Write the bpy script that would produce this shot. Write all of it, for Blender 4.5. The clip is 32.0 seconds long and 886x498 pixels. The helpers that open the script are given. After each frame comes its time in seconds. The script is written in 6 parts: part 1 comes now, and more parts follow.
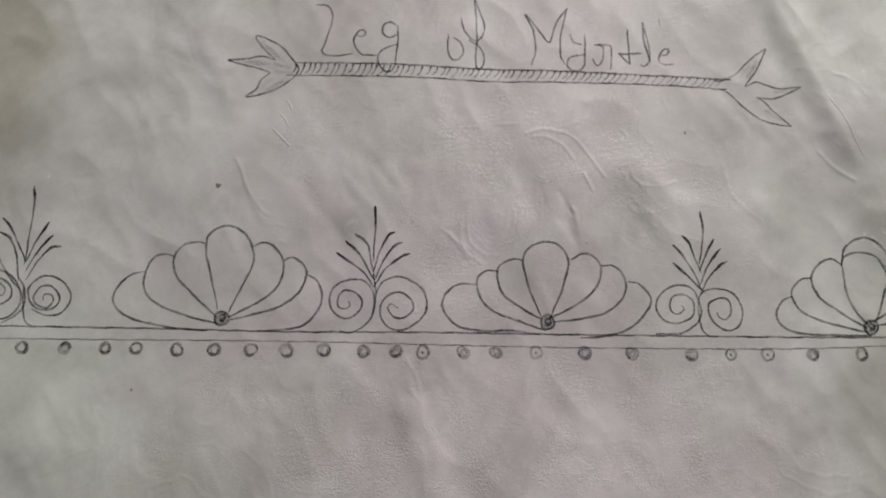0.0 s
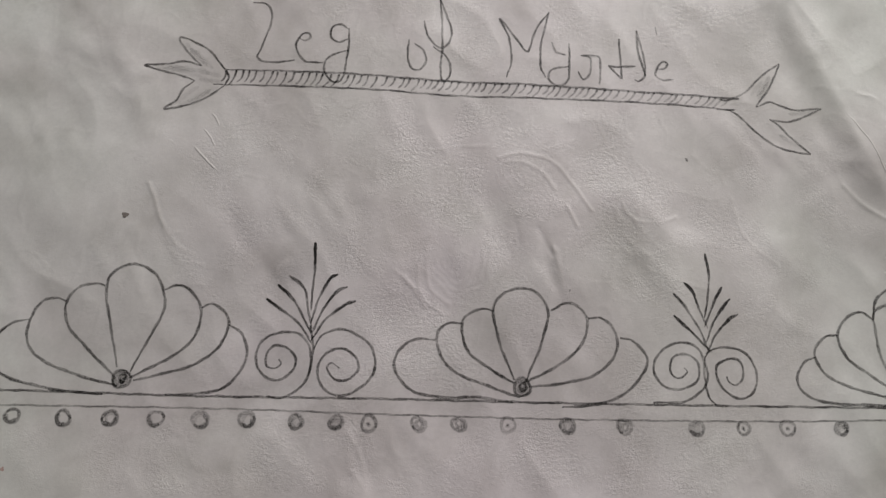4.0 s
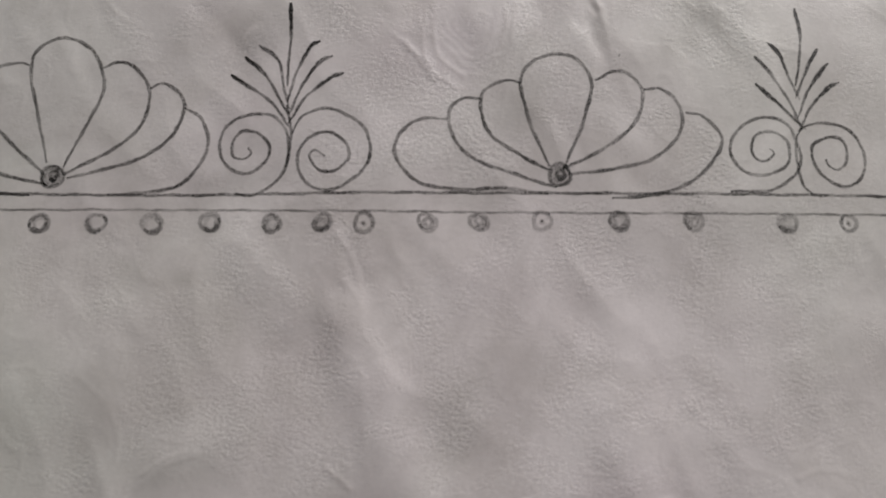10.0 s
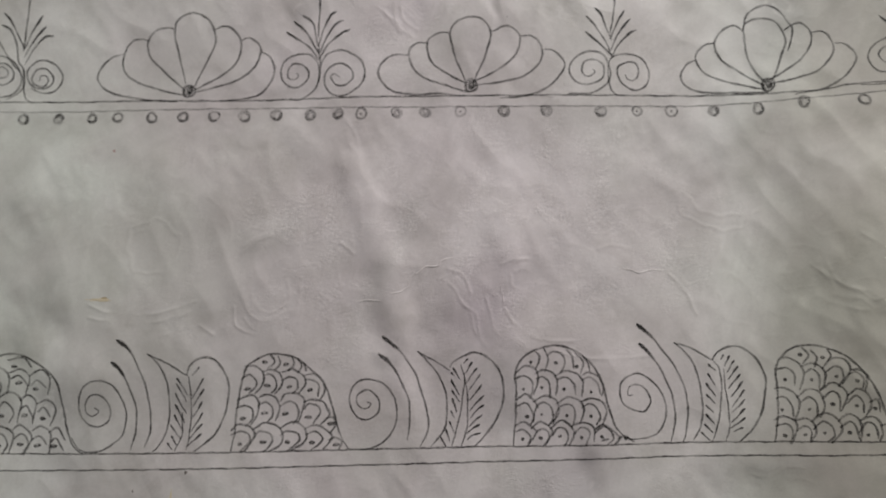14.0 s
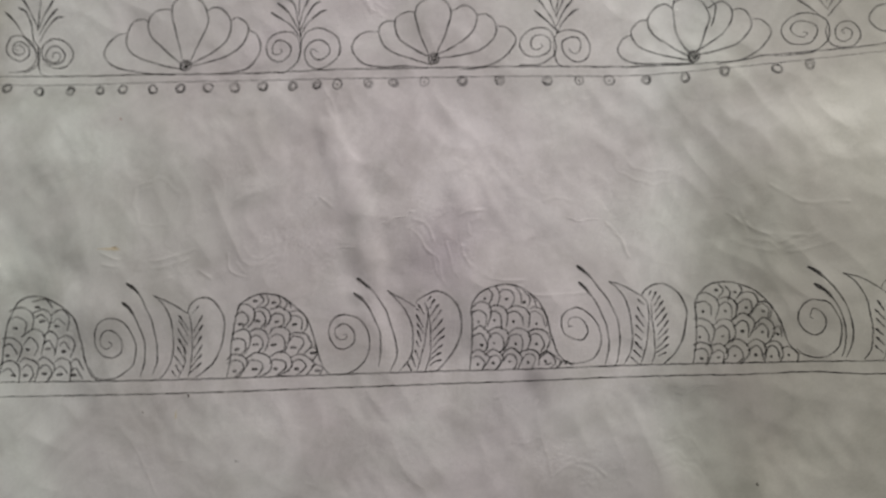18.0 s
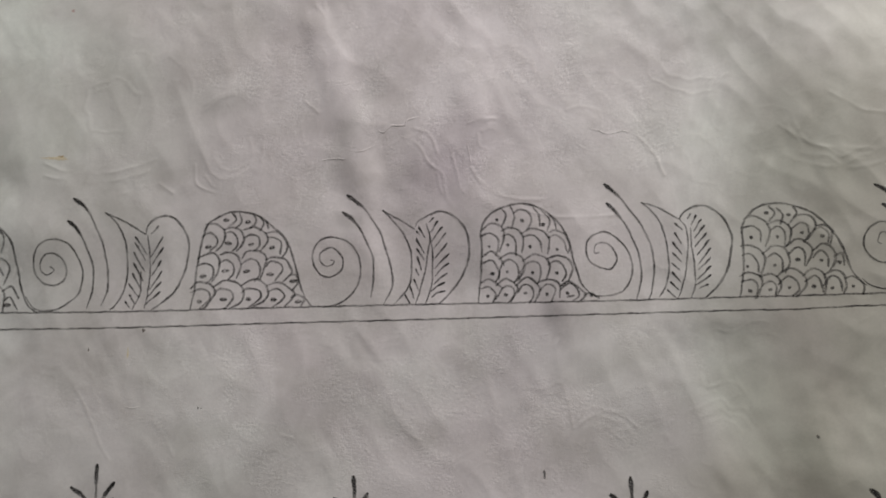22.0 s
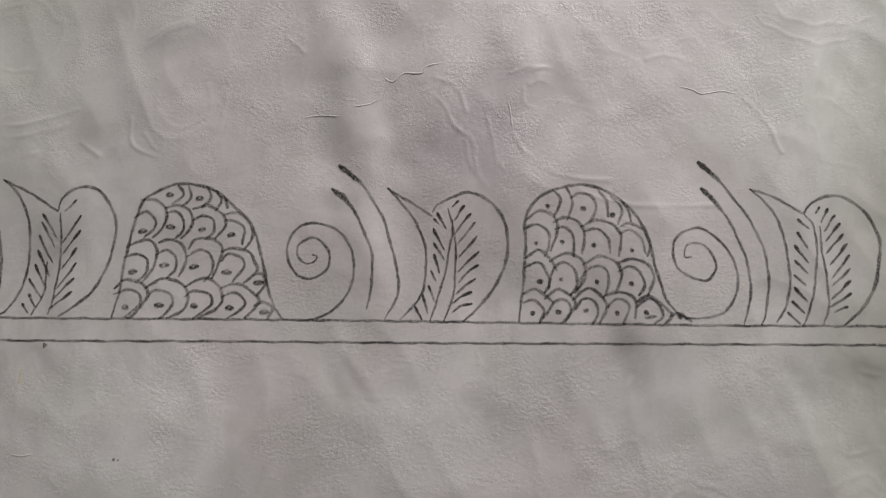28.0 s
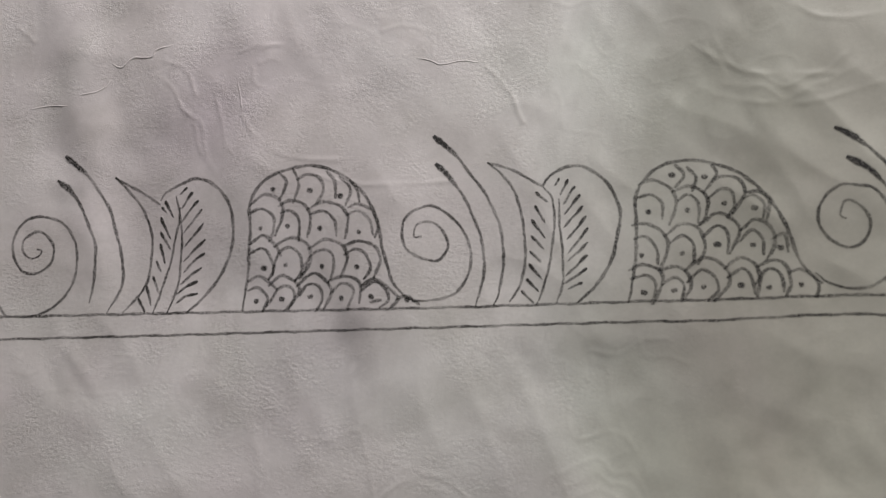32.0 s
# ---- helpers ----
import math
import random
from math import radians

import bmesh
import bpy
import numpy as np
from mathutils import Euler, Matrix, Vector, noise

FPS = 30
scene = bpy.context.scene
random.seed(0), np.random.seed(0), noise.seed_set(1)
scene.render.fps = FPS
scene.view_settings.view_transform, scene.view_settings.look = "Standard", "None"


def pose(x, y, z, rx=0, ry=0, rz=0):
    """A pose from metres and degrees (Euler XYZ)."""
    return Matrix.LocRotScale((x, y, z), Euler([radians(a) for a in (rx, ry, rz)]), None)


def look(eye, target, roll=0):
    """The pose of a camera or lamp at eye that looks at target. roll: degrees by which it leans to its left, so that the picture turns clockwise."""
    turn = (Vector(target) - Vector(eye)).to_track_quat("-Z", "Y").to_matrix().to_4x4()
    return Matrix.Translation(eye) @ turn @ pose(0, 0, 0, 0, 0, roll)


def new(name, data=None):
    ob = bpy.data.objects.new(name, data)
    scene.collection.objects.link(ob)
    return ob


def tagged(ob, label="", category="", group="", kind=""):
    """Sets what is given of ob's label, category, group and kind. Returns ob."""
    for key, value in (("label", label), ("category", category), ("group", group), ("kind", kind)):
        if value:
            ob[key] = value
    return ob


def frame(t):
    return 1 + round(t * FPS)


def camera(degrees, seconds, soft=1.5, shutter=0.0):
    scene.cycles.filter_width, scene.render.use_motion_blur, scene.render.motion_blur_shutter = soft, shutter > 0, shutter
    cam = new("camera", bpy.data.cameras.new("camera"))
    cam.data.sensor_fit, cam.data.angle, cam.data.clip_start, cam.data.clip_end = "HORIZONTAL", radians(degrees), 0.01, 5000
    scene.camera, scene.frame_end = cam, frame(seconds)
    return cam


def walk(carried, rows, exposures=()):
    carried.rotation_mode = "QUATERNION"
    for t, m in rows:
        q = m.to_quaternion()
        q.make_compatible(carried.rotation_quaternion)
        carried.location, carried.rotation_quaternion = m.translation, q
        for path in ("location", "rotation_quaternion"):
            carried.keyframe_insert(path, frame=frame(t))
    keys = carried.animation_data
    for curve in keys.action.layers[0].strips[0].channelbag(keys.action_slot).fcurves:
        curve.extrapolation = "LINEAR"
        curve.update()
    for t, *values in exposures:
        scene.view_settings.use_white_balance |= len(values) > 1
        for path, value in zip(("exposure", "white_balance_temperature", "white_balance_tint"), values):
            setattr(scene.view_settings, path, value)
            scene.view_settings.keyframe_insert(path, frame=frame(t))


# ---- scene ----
cam = camera(70.47, 32.0, soft=1.0)
cam.data.dof.use_dof, cam.data.dof.focus_distance, cam.data.dof.aperture_fstop = True, 0.158, 13.5
walk(cam, [
    (0.0, pose(-0.0340, -0.0114, 0.1977, 9.81, -0.58, 1.11)),
    (0.5, pose(-0.0337, -0.0083, 0.1907, 10.06, -0.83, 1.24)),
    (1.0, pose(-0.0321, -0.0073, 0.1853, 10.39, -0.78, 1.27)),
    (1.5, pose(-0.0316, -0.0049, 0.1829, 10.37, -1.10, 1.43)),
    (2.0, pose(-0.0304, -0.0051, 0.1781, 10.96, -1.58, 1.36)),
    (2.5, pose(-0.0275, -0.0013, 0.1730, 11.45, -1.81, 1.39)),
    (3.0, pose(-0.0271, -0.0008, 0.1666, 11.34, -1.66, 1.62)),
    (3.5, pose(-0.0250, 0.0013, 0.1655, 11.77, -1.94, 1.72)),
    (5.5, pose(-0.0273, -0.0030, 0.1570, 11.88, -1.56, 0.58)),
    (6.0, pose(-0.0270, -0.0059, 0.1541, 11.48, -1.30, 0.57)),
    (6.5, pose(-0.0279, -0.0079, 0.1524, 11.26, -1.15, 0.71)),
    (7.0, pose(-0.0259, -0.0104, 0.1471, 11.58, -0.94, 0.68)),
    (7.5, pose(-0.0231, -0.0110, 0.1445, 11.39, -0.99, 0.48)),
    (8.0, pose(-0.0242, -0.0136, 0.1405, 10.31, -0.73, 0.60)),
    (8.5, pose(-0.0230, -0.0191, 0.1349, 9.31, -0.38, 0.50)),
    (9.0, pose(-0.0225, -0.0233, 0.1306, 8.98, -0.20, 0.27)),
    (9.5, pose(-0.0231, -0.0262, 0.1279, 8.76, -0.21, 0.55)),
    (10.0, pose(-0.0226, -0.0343, 0.1217, 9.03, -0.09, 0.59)),
    (10.5, pose(-0.0218, -0.0437, 0.1141, 7.82, 0.31, 0.81)),
    (11.0, pose(-0.0230, -0.0529, 0.1139, 7.42, 0.43, 1.40)),
    (11.5, pose(-0.0203, -0.0549, 0.1237, 5.92, 0.35, 1.39)),
    (12.0, pose(-0.0198, -0.0651, 0.1369, 7.10, 0.49, 1.45)),
    (12.5, pose(-0.0161, -0.0705, 0.1508, 7.94, 0.49, 1.70)),
    (13.0, pose(-0.0147, -0.0828, 0.1675, 7.91, 1.09, 1.94)),
    (13.5, pose(-0.0097, -0.0876, 0.1887, 6.88, 2.05, 1.86)),
    (14.0, pose(0.0018, -0.0844, 0.2131, 7.11, 2.69, 0.84)),
    (14.5, pose(0.0075, -0.0890, 0.2293, 7.35, 3.20, 0.89)),
    (16.5, pose(0.0177, -0.0929, 0.2541, 5.97, 2.91, 0.45)),
    (17.0, pose(0.0180, -0.0953, 0.2512, 5.98, 3.06, 0.46)),
    (17.5, pose(0.0178, -0.0978, 0.2474, 5.62, 2.94, 0.45)),
    (18.0, pose(0.0161, -0.1000, 0.2429, 5.57, 2.62, 0.45)),
    (18.5, pose(0.0136, -0.1015, 0.2382, 5.28, 2.43, 0.60)),
    (19.0, pose(0.0139, -0.1030, 0.2377, 5.09, 2.44, 0.54)),
    (19.5, pose(0.0142, -0.1036, 0.2387, 5.23, 2.42, 0.67)),
    (20.0, pose(0.0138, -0.1064, 0.2330, 5.67, 2.09, 0.59)),
    (20.5, pose(0.0120, -0.1096, 0.2303, 6.00, 2.57, 0.73)),
    (21.0, pose(0.0087, -0.1201, 0.2205, 6.77, 2.05, 0.70)),
    (21.5, pose(0.0081, -0.1255, 0.2108, 7.27, 1.41, 0.86)),
    (22.0, pose(0.0092, -0.1294, 0.2042, 6.77, 1.42, 1.19)),
    (22.5, pose(0.0107, -0.1304, 0.2009, 6.06, 1.91, 0.98)),
    (23.0, pose(0.0097, -0.1249, 0.1984, 6.84, 2.15, 1.57)),
    (23.5, pose(0.0109, -0.1228, 0.1887, 6.46, 1.77, 1.89)),
    (24.0, pose(0.0132, -0.1221, 0.1792, 6.55, 1.32, 2.22)),
    (24.5, pose(0.0110, -0.1214, 0.1741, 6.44, 1.49, 2.40)),
    (25.0, pose(0.0001, -0.1226, 0.1683, 7.29, 1.40, 2.67)),
    (25.5, pose(-0.0012, -0.1252, 0.1644, 7.87, 1.37, 2.92)),
    (27.5, pose(0.0012, -0.1269, 0.1461, 8.40, 1.21, 3.15)),
    (28.0, pose(0.0021, -0.1284, 0.1448, 8.65, 1.45, 3.11)),
    (28.5, pose(0.0013, -0.1290, 0.1423, 8.09, 1.16, 3.17)),
    (29.0, pose(0.0037, -0.1319, 0.1376, 8.15, 1.52, 2.98)),
    (29.5, pose(0.0133, -0.1310, 0.1321, 7.77, 1.93, 2.95)),
    (30.0, pose(0.0223, -0.1289, 0.1309, 7.60, 1.91, 2.57)),
    (30.5, pose(0.0373, -0.1266, 0.1343, 8.22, 2.43, 1.88)),
    (31.0, pose(0.0455, -0.1254, 0.1378, 7.95, 3.02, 1.79)),
    (31.5, pose(0.0527, -0.1272, 0.1368, 8.46, 3.14, 1.81)),
    (32.0, pose(0.0687, -0.1262, 0.1358, 7.59, 3.85, 1.23)),
], exposures=[(0, -0.2), (3, -0.21), (8, -0.24), (10, -0.17), (11, -0.14), (13, -0.09), (17, -0.02), (22, 0.01), (28, -0.01), (32, 0.05)])

# ---- world, window light ----
world = bpy.data.worlds.new("daylight")
scene.world = world
world.use_nodes = True
sky = world.node_tree.nodes.new("ShaderNodeTexSky")
sky.sky_type, sky.sun_disc = "NISHITA", False
sky.sun_elevation, sky.sun_rotation = radians(40), radians(150)
world.node_tree.links.new(sky.outputs[0], world.node_tree.nodes["Background"].inputs[0])
world.node_tree.nodes["Background"].inputs[1].default_value = 0.1

window_light = new("window_light", bpy.data.lights.new("window_light", "AREA"))
window_light.data.shape, window_light.data.size, window_light.data.size_y = "RECTANGLE", 0.64, 0.64
window_light.data.energy, window_light.data.color = 27.0, (1.0, 0.962, 0.95)
window_light.matrix_world = look((0.62, 1.2, 0.72), (0.0, -0.03, 0.0))


# ---- materials ----
def material(name, rough=0.6, spec=0.3):
    m = bpy.data.materials.new(name)
    m.use_nodes = True
    t = m.node_tree
    b = t.nodes["Principled BSDF"]
    b.inputs["Roughness"].default_value = rough
    b.inputs["Specular IOR Level"].default_value = spec
    return m, t, b


def add(t, kind, **given):
    n = t.nodes.new(kind)
    for key, value in given.items():
        n.inputs[key.replace("_", " ")].default_value = value
    return n


def ramp(t, source, *stops):
    n = t.nodes.new("ShaderNodeValToRGB")
    while len(n.color_ramp.elements) < len(stops):
        n.color_ramp.elements.new(0.5)
    for e, (p, c) in zip(n.color_ramp.elements, stops):
        e.position, e.color = p, (*c, 1)
    t.links.new(source, n.inputs[0])
    return n.outputs[0]


def grey(v):
    return (v, v, v)


def mix(t, way, a, b, factor=1.0):
    n = t.nodes.new("ShaderNodeMix")
    n.data_type, n.blend_type = "RGBA", way
    n.inputs[0].default_value = factor
    t.links.new(a, n.inputs[6])
    t.links.new(b, n.inputs[7])
    return n.outputs[2]


def paper_material():
    m, t, b = material("worn_drawing_paper", 0.5, 0.5)
    co = t.nodes.new("ShaderNodeTexCoord").outputs["Object"]

    def noisy(scale, detail, rough=0.55, warp=0.0):
        n = add(t, "ShaderNodeTexNoise", Scale=scale, Detail=detail, Roughness=rough, Distortion=warp)
        t.links.new(co, n.inputs["Vector"])
        return n.outputs["Fac"]

    tone = ramp(t, noisy(17, 4, 0.6, 0.8), (0.28, (0.59, 0.578, 0.55)), (0.48, (0.70, 0.686, 0.662)), (0.64, (0.825, 0.815, 0.79)))
    blotch = ramp(t, noisy(38, 5, 0.62, 0.4), (0.34, (0.86, 0.855, 0.84)), (0.52, grey(1)), (0.8, (1, 1, 1)))
    fibre = ramp(t, noisy(900, 3, 0.7), (0.3, grey(0.93)), (0.7, grey(1.0)))
    colour = mix(t, "MULTIPLY", tone, blotch, 0.8)
    colour = mix(t, "MULTIPLY", colour, ramp(t, noisy(11, 3, 0.55, 0.6), (0.33, (0.975, 1.0, 0.965)), (0.5, (1, 0.992, 0.985)), (0.68, (1.0, 0.972, 0.985))))
    colour = mix(t, "MULTIPLY", colour, fibre)
    # graphite rubbed into the paper by a finger: place, reach and strength in metres
    for x, y, reach, strength in ((-0.0605, 0.0285, 0.009, 0.2), (0.109, 0.027, 0.016, 0.25), (0.0395, -0.1265, 0.007, 0.25), (0.0425, -0.133, 0.006, 0.2), (0.082, -0.1275, 0.012, 0.16),
                                  (-0.083, 0.024, 0.02, 0.06), (-0.134, -0.127, 0.02, 0.18), (-0.141, -0.110, 0.017, 0.3), (-0.164, -0.113, 0.014, 0.22), (-0.095, -0.109, 0.012, 0.24), (-0.126, -0.111, 0.012, 0.2), (0.128, 0.045, 0.02, 0.16)):
        off = t.nodes.new("ShaderNodeVectorMath")
        off.operation = "DISTANCE"
        t.links.new(co, off.inputs[0])
        off.inputs[1].default_value = (x, y, 0)
        near = t.nodes.new("ShaderNodeMapRange")
        near.interpolation_type = "SMOOTHERSTEP"
        t.links.new(off.outputs["Value"], near.inputs[0])
        for i, v in enumerate((0.0, reach, 1.0 - strength, 1.0)):
            near.inputs[i + 1].default_value = v
        broken = mix(t, "LIGHTEN", near.outputs[0], ramp(t, noisy(140, 3, 0.6, 1.0), (0.3, grey(0.5)), (0.75, grey(1))))
        colour = mix(t, "MULTIPLY", colour, broken)
    # grey veils where the hand has dragged graphite over the drawn motifs
    for x, y, reach, strength in ((0.031, -0.110, 0.026, 0.17), (0.002, -0.107, 0.026, 0.15), (-0.072, -0.108, 0.026, 0.10), (0.088, -0.108, 0.026, 0.10), (0.112, -0.105, 0.026, 0.12), (-0.103, -0.11, 0.024, 0.12), (0.0, 0.012, 0.03, 0.08), (-0.105, 0.01, 0.03, 0.08), (-0.012, -0.09, 0.02, 0.12)):
        off = t.nodes.new("ShaderNodeVectorMath")
        off.operation = "DISTANCE"
        t.links.new(co, off.inputs[0])
        off.inputs[1].default_value = (x, y, 0)
        ragged = t.nodes.new("ShaderNodeMath")
        ragged.operation = "MULTIPLY_ADD"
        t.links.new(noisy(70, 4, 0.65, 0.6), ragged.inputs[0])
        ragged.inputs[1].default_value = 0.02
        t.links.new(off.outputs["Value"], ragged.inputs[2])
        colour = mix(t, "MULTIPLY", colour, ramp(t, ragged.outputs[0], (reach * 0.55, grey(1 - strength)), (reach * 1.3, grey(1))))
    # faint lavender blots
    for x, y, reach in ((0.005, -0.079, 0.02), (0.036, -0.132, 0.022), (0.078, -0.158, 0.02), (-0.02, 0.03, 0.018)):
        off = t.nodes.new("ShaderNodeVectorMath")
        off.operation = "DISTANCE"
        t.links.new(co, off.inputs[0])
        off.inputs[1].default_value = (x, y, 0)
        ragged = t.nodes.new("ShaderNodeMath")
        ragged.operation = "MULTIPLY_ADD"
        t.links.new(noisy(60, 4, 0.6, 0.8), ragged.inputs[0])
        ragged.inputs[1].default_value = 0.02
        t.links.new(off.outputs["Value"], ragged.inputs[2])
        colour = mix(t, "MULTIPLY", colour, ramp(t, ragged.outputs[0], (reach * 0.5, (0.985, 0.97, 1.0)), (reach * 1.5, grey(1))))
    # the lens's colour cast painted on: rosy in the middle, cooler towards the margins
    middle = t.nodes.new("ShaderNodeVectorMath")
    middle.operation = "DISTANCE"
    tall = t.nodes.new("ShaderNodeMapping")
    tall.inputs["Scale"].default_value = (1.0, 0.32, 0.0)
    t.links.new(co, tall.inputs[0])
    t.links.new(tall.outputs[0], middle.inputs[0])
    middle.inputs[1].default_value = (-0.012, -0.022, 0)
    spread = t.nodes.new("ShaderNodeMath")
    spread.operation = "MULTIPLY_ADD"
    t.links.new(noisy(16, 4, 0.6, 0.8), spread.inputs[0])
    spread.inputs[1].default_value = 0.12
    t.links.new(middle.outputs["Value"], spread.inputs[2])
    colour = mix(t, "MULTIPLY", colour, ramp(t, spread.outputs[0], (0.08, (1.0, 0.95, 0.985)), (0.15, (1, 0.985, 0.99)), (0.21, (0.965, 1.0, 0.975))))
    # yellowed, grubby sheet margins; the right one also carries painted shade of its slope
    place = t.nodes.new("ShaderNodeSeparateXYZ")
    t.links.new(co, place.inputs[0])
    for axis, start, end, aged_shaded in (("X", 0.085, 0.155, (0.655, 0.637, 0.58)), ("X", -0.165, -0.2, (0.74, 0.72, 0.64))):
        margin = t.nodes.new("ShaderNodeMapRange")
        margin.interpolation_type = "SMOOTHSTEP"
        margin.inputs[1].default_value, margin.inputs[2].default_value = start, end
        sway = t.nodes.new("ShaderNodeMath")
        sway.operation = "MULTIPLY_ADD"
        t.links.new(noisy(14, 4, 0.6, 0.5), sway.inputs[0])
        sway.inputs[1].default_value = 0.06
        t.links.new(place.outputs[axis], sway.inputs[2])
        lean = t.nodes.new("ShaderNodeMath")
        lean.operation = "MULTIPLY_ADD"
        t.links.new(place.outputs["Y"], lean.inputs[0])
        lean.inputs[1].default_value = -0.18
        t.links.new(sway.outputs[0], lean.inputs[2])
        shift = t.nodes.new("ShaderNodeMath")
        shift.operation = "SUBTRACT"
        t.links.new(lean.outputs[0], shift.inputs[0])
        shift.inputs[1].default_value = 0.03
        t.links.new(shift.outputs[0], margin.inputs[0])
        colour = mix(t, "MULTIPLY", colour, ramp(t, margin.outputs[0], (0.0, grey(1)), (1.0, aged_shaded)))
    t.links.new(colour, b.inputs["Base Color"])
    # fine felt grain that stands up in patches, most of all in the middle, and a finer tooth
    patch = ramp(t, noisy(55, 5, 0.7, 0.6), (0.43, grey(0.08)), (0.65, grey(1)))
    central = ramp(t, spread.outputs[0], (0.1, grey(1)), (0.19, grey(0.2)))
    flat = t.nodes.new("ShaderNodeMapping")
    flat.inputs["Scale"].default_value = (0.75, 1.0, 1.0)
    flat.inputs["Rotation"].default_value = (0, 0, -0.7)
    t.links.new(co, flat.inputs[0])
    flecks = add(t, "ShaderNodeTexNoise", Scale=1500, Detail=4, Roughness=0.65)
    t.links.new(flat.outputs[0], flecks.inputs["Vector"])
    pebble = mix(t, "MULTIPLY", mix(t, "MULTIPLY", ramp(t, flecks.outputs["Fac"], (0.35, grey(0)), (0.7, grey(1))), patch), central)
    grain = add(t, "ShaderNodeBump", Strength=1.0, Distance=0.000078)
    t.links.new(pebble, grain.inputs["Height"])
    tooth = add(t, "ShaderNodeBump", Strength=0.3, Distance=0.00004)
    t.links.new(noisy(2300, 2, 0.6), tooth.inputs["Height"])
    t.links.new(grain.outputs[0], tooth.inputs["Normal"])
    t.links.new(tooth.outputs[0], b.inputs["Normal"])
    return m


def pencil_material(name, tone, cover):
    """Graphite: the 'graphite' attribute says how thick it lies, and the paper's tooth breaks it up."""
    m, t, b = material(name, 0.5, 0.4)
    co = t.nodes.new("ShaderNodeTexCoord").outputs["Object"]
    b.inputs["Base Color"].default_value = (tone, tone * 0.93, tone * 0.88, 1)
    laid = t.nodes.new("ShaderNodeAttribute")
    laid.attribute_name = "graphite"
    n = add(t, "ShaderNodeTexNoise", Scale=2600, Detail=3, Roughness=0.7)
    t.links.new(co, n.inputs["Vector"])
    wide = add(t, "ShaderNodeTexNoise", Scale=160, Detail=2)
    t.links.new(co, wide.inputs["Vector"])
    tooth = ramp(t, n.outputs["Fac"], (0.34, grey(0.25)), (0.56, grey(1)))
    press = ramp(t, wide.outputs["Fac"], (0.32, grey(0.55)), (0.62, grey(1)))
    one = mix(t, "MULTIPLY", tooth, press)
    level = t.nodes.new("ShaderNodeMath")
    level.operation = "MULTIPLY"
    t.links.new(laid.outputs["Fac"], level.inputs[0])
    level.inputs[1].default_value = cover
    whole = t.nodes.new("ShaderNodeMath")
    whole.operation, whole.use_clamp = "MULTIPLY", True
    t.links.new(level.outputs[0], whole.inputs[0])
    t.links.new(one, whole.inputs[1])
    t.links.new(whole.outputs[0], b.inputs["Alpha"])
    return m


def plain_material(name, colour, second, scale, rough=0.6, stretch=(1, 1, 1), bump=0.0005):
    m, t, b = material(name, rough, 0.4)
    co = t.nodes.new("ShaderNodeTexCoord").outputs["Object"]
    at = t.nodes.new("ShaderNodeMapping")
    at.inputs["Scale"].default_value = stretch
    t.links.new(co, at.inputs[0])
    n = add(t, "ShaderNodeTexNoise", Scale=scale, Detail=6, Roughness=0.6)
    t.links.new(at.outputs[0], n.inputs["Vector"])
    t.links.new(ramp(t, n.outputs["Fac"], (0.3, colour), (0.7, second)), b.inputs["Base Color"])
    lift = add(t, "ShaderNodeBump", Strength=0.3, Distance=bump)
    t.links.new(n.outputs["Fac"], lift.inputs["Height"])
    t.links.new(lift.outputs[0], b.inputs["Normal"])
    return m


PAPER = paper_material()
PENCIL = pencil_material("pencil_graphite", 0.045, 0.9)
SOFT_PENCIL = pencil_material("soft_pencil_graphite", 0.045, 0.7)
DARK_PENCIL = pencil_material("pressed_pencil_graphite", 0.025, 1.25)
WALL = plain_material("painted_plaster", (0.42, 0.42, 0.42), (0.50, 0.50, 0.495), 9, 0.8)
FLOOR = plain_material("cement_floor", (0.26, 0.25, 0.235), (0.34, 0.33, 0.31), 6, 0.7)
WOOD = plain_material("brown_table_wood", (0.16, 0.10, 0.06), (0.26, 0.17, 0.10), 14, 0.45, (1, 14, 14))
PAINT = plain_material("window_paint", (0.72, 0.72, 0.69), (0.78, 0.78, 0.75), 20, 0.4)
BROWN = plain_material("brown_stain", (0.17, 0.15, 0.135), (0.30, 0.27, 0.24), 900, 0.7)
YELLOW = plain_material("yellow_stain", (0.62, 0.54, 0.36), (0.66, 0.60, 0.46), 700, 0.7)
ORANGE = plain_material("orange_stain", (0.36, 0.27, 0.15), (0.48, 0.38, 0.24), 700, 0.7)
ROSE = plain_material("rose_stain", (0.42, 0.27, 0.24), (0.52, 0.40, 0.36), 700, 0.7)


def part(name, bm, mat, parent=None, label="", smooth=True):
    me = bpy.data.meshes.new(name)
    bm.to_mesh(me)
    bm.free()
    me.materials.append(mat)
    me.polygons.foreach_set("use_smooth", [smooth] * len(me.polygons))
    ob = new(name, me)
    ob.parent = parent
    return tagged(ob, label)


def slab(lo, hi, bevel=0.0):
    bm = bmesh.new()
    bmesh.ops.create_cube(bm, size=1)
    for v in bm.verts:
        v.co = [l + (h - l) * (c + 0.5) for l, h, c in zip(lo, hi, v.co)]
    if bevel:
        bmesh.ops.bevel(bm, geom=bm.edges[:], offset=bevel, segments=2, affect="EDGES")
    return bm


# ---- room: plain walls, one window, a table ----
TABLE = -0.0041
GROUND = TABLE - 0.75
TOP = GROUND + 2.7


def structure(name, lo, hi, mat, label):
    return tagged(part(name, slab(lo, hi), mat, smooth=False), label, kind="structure")


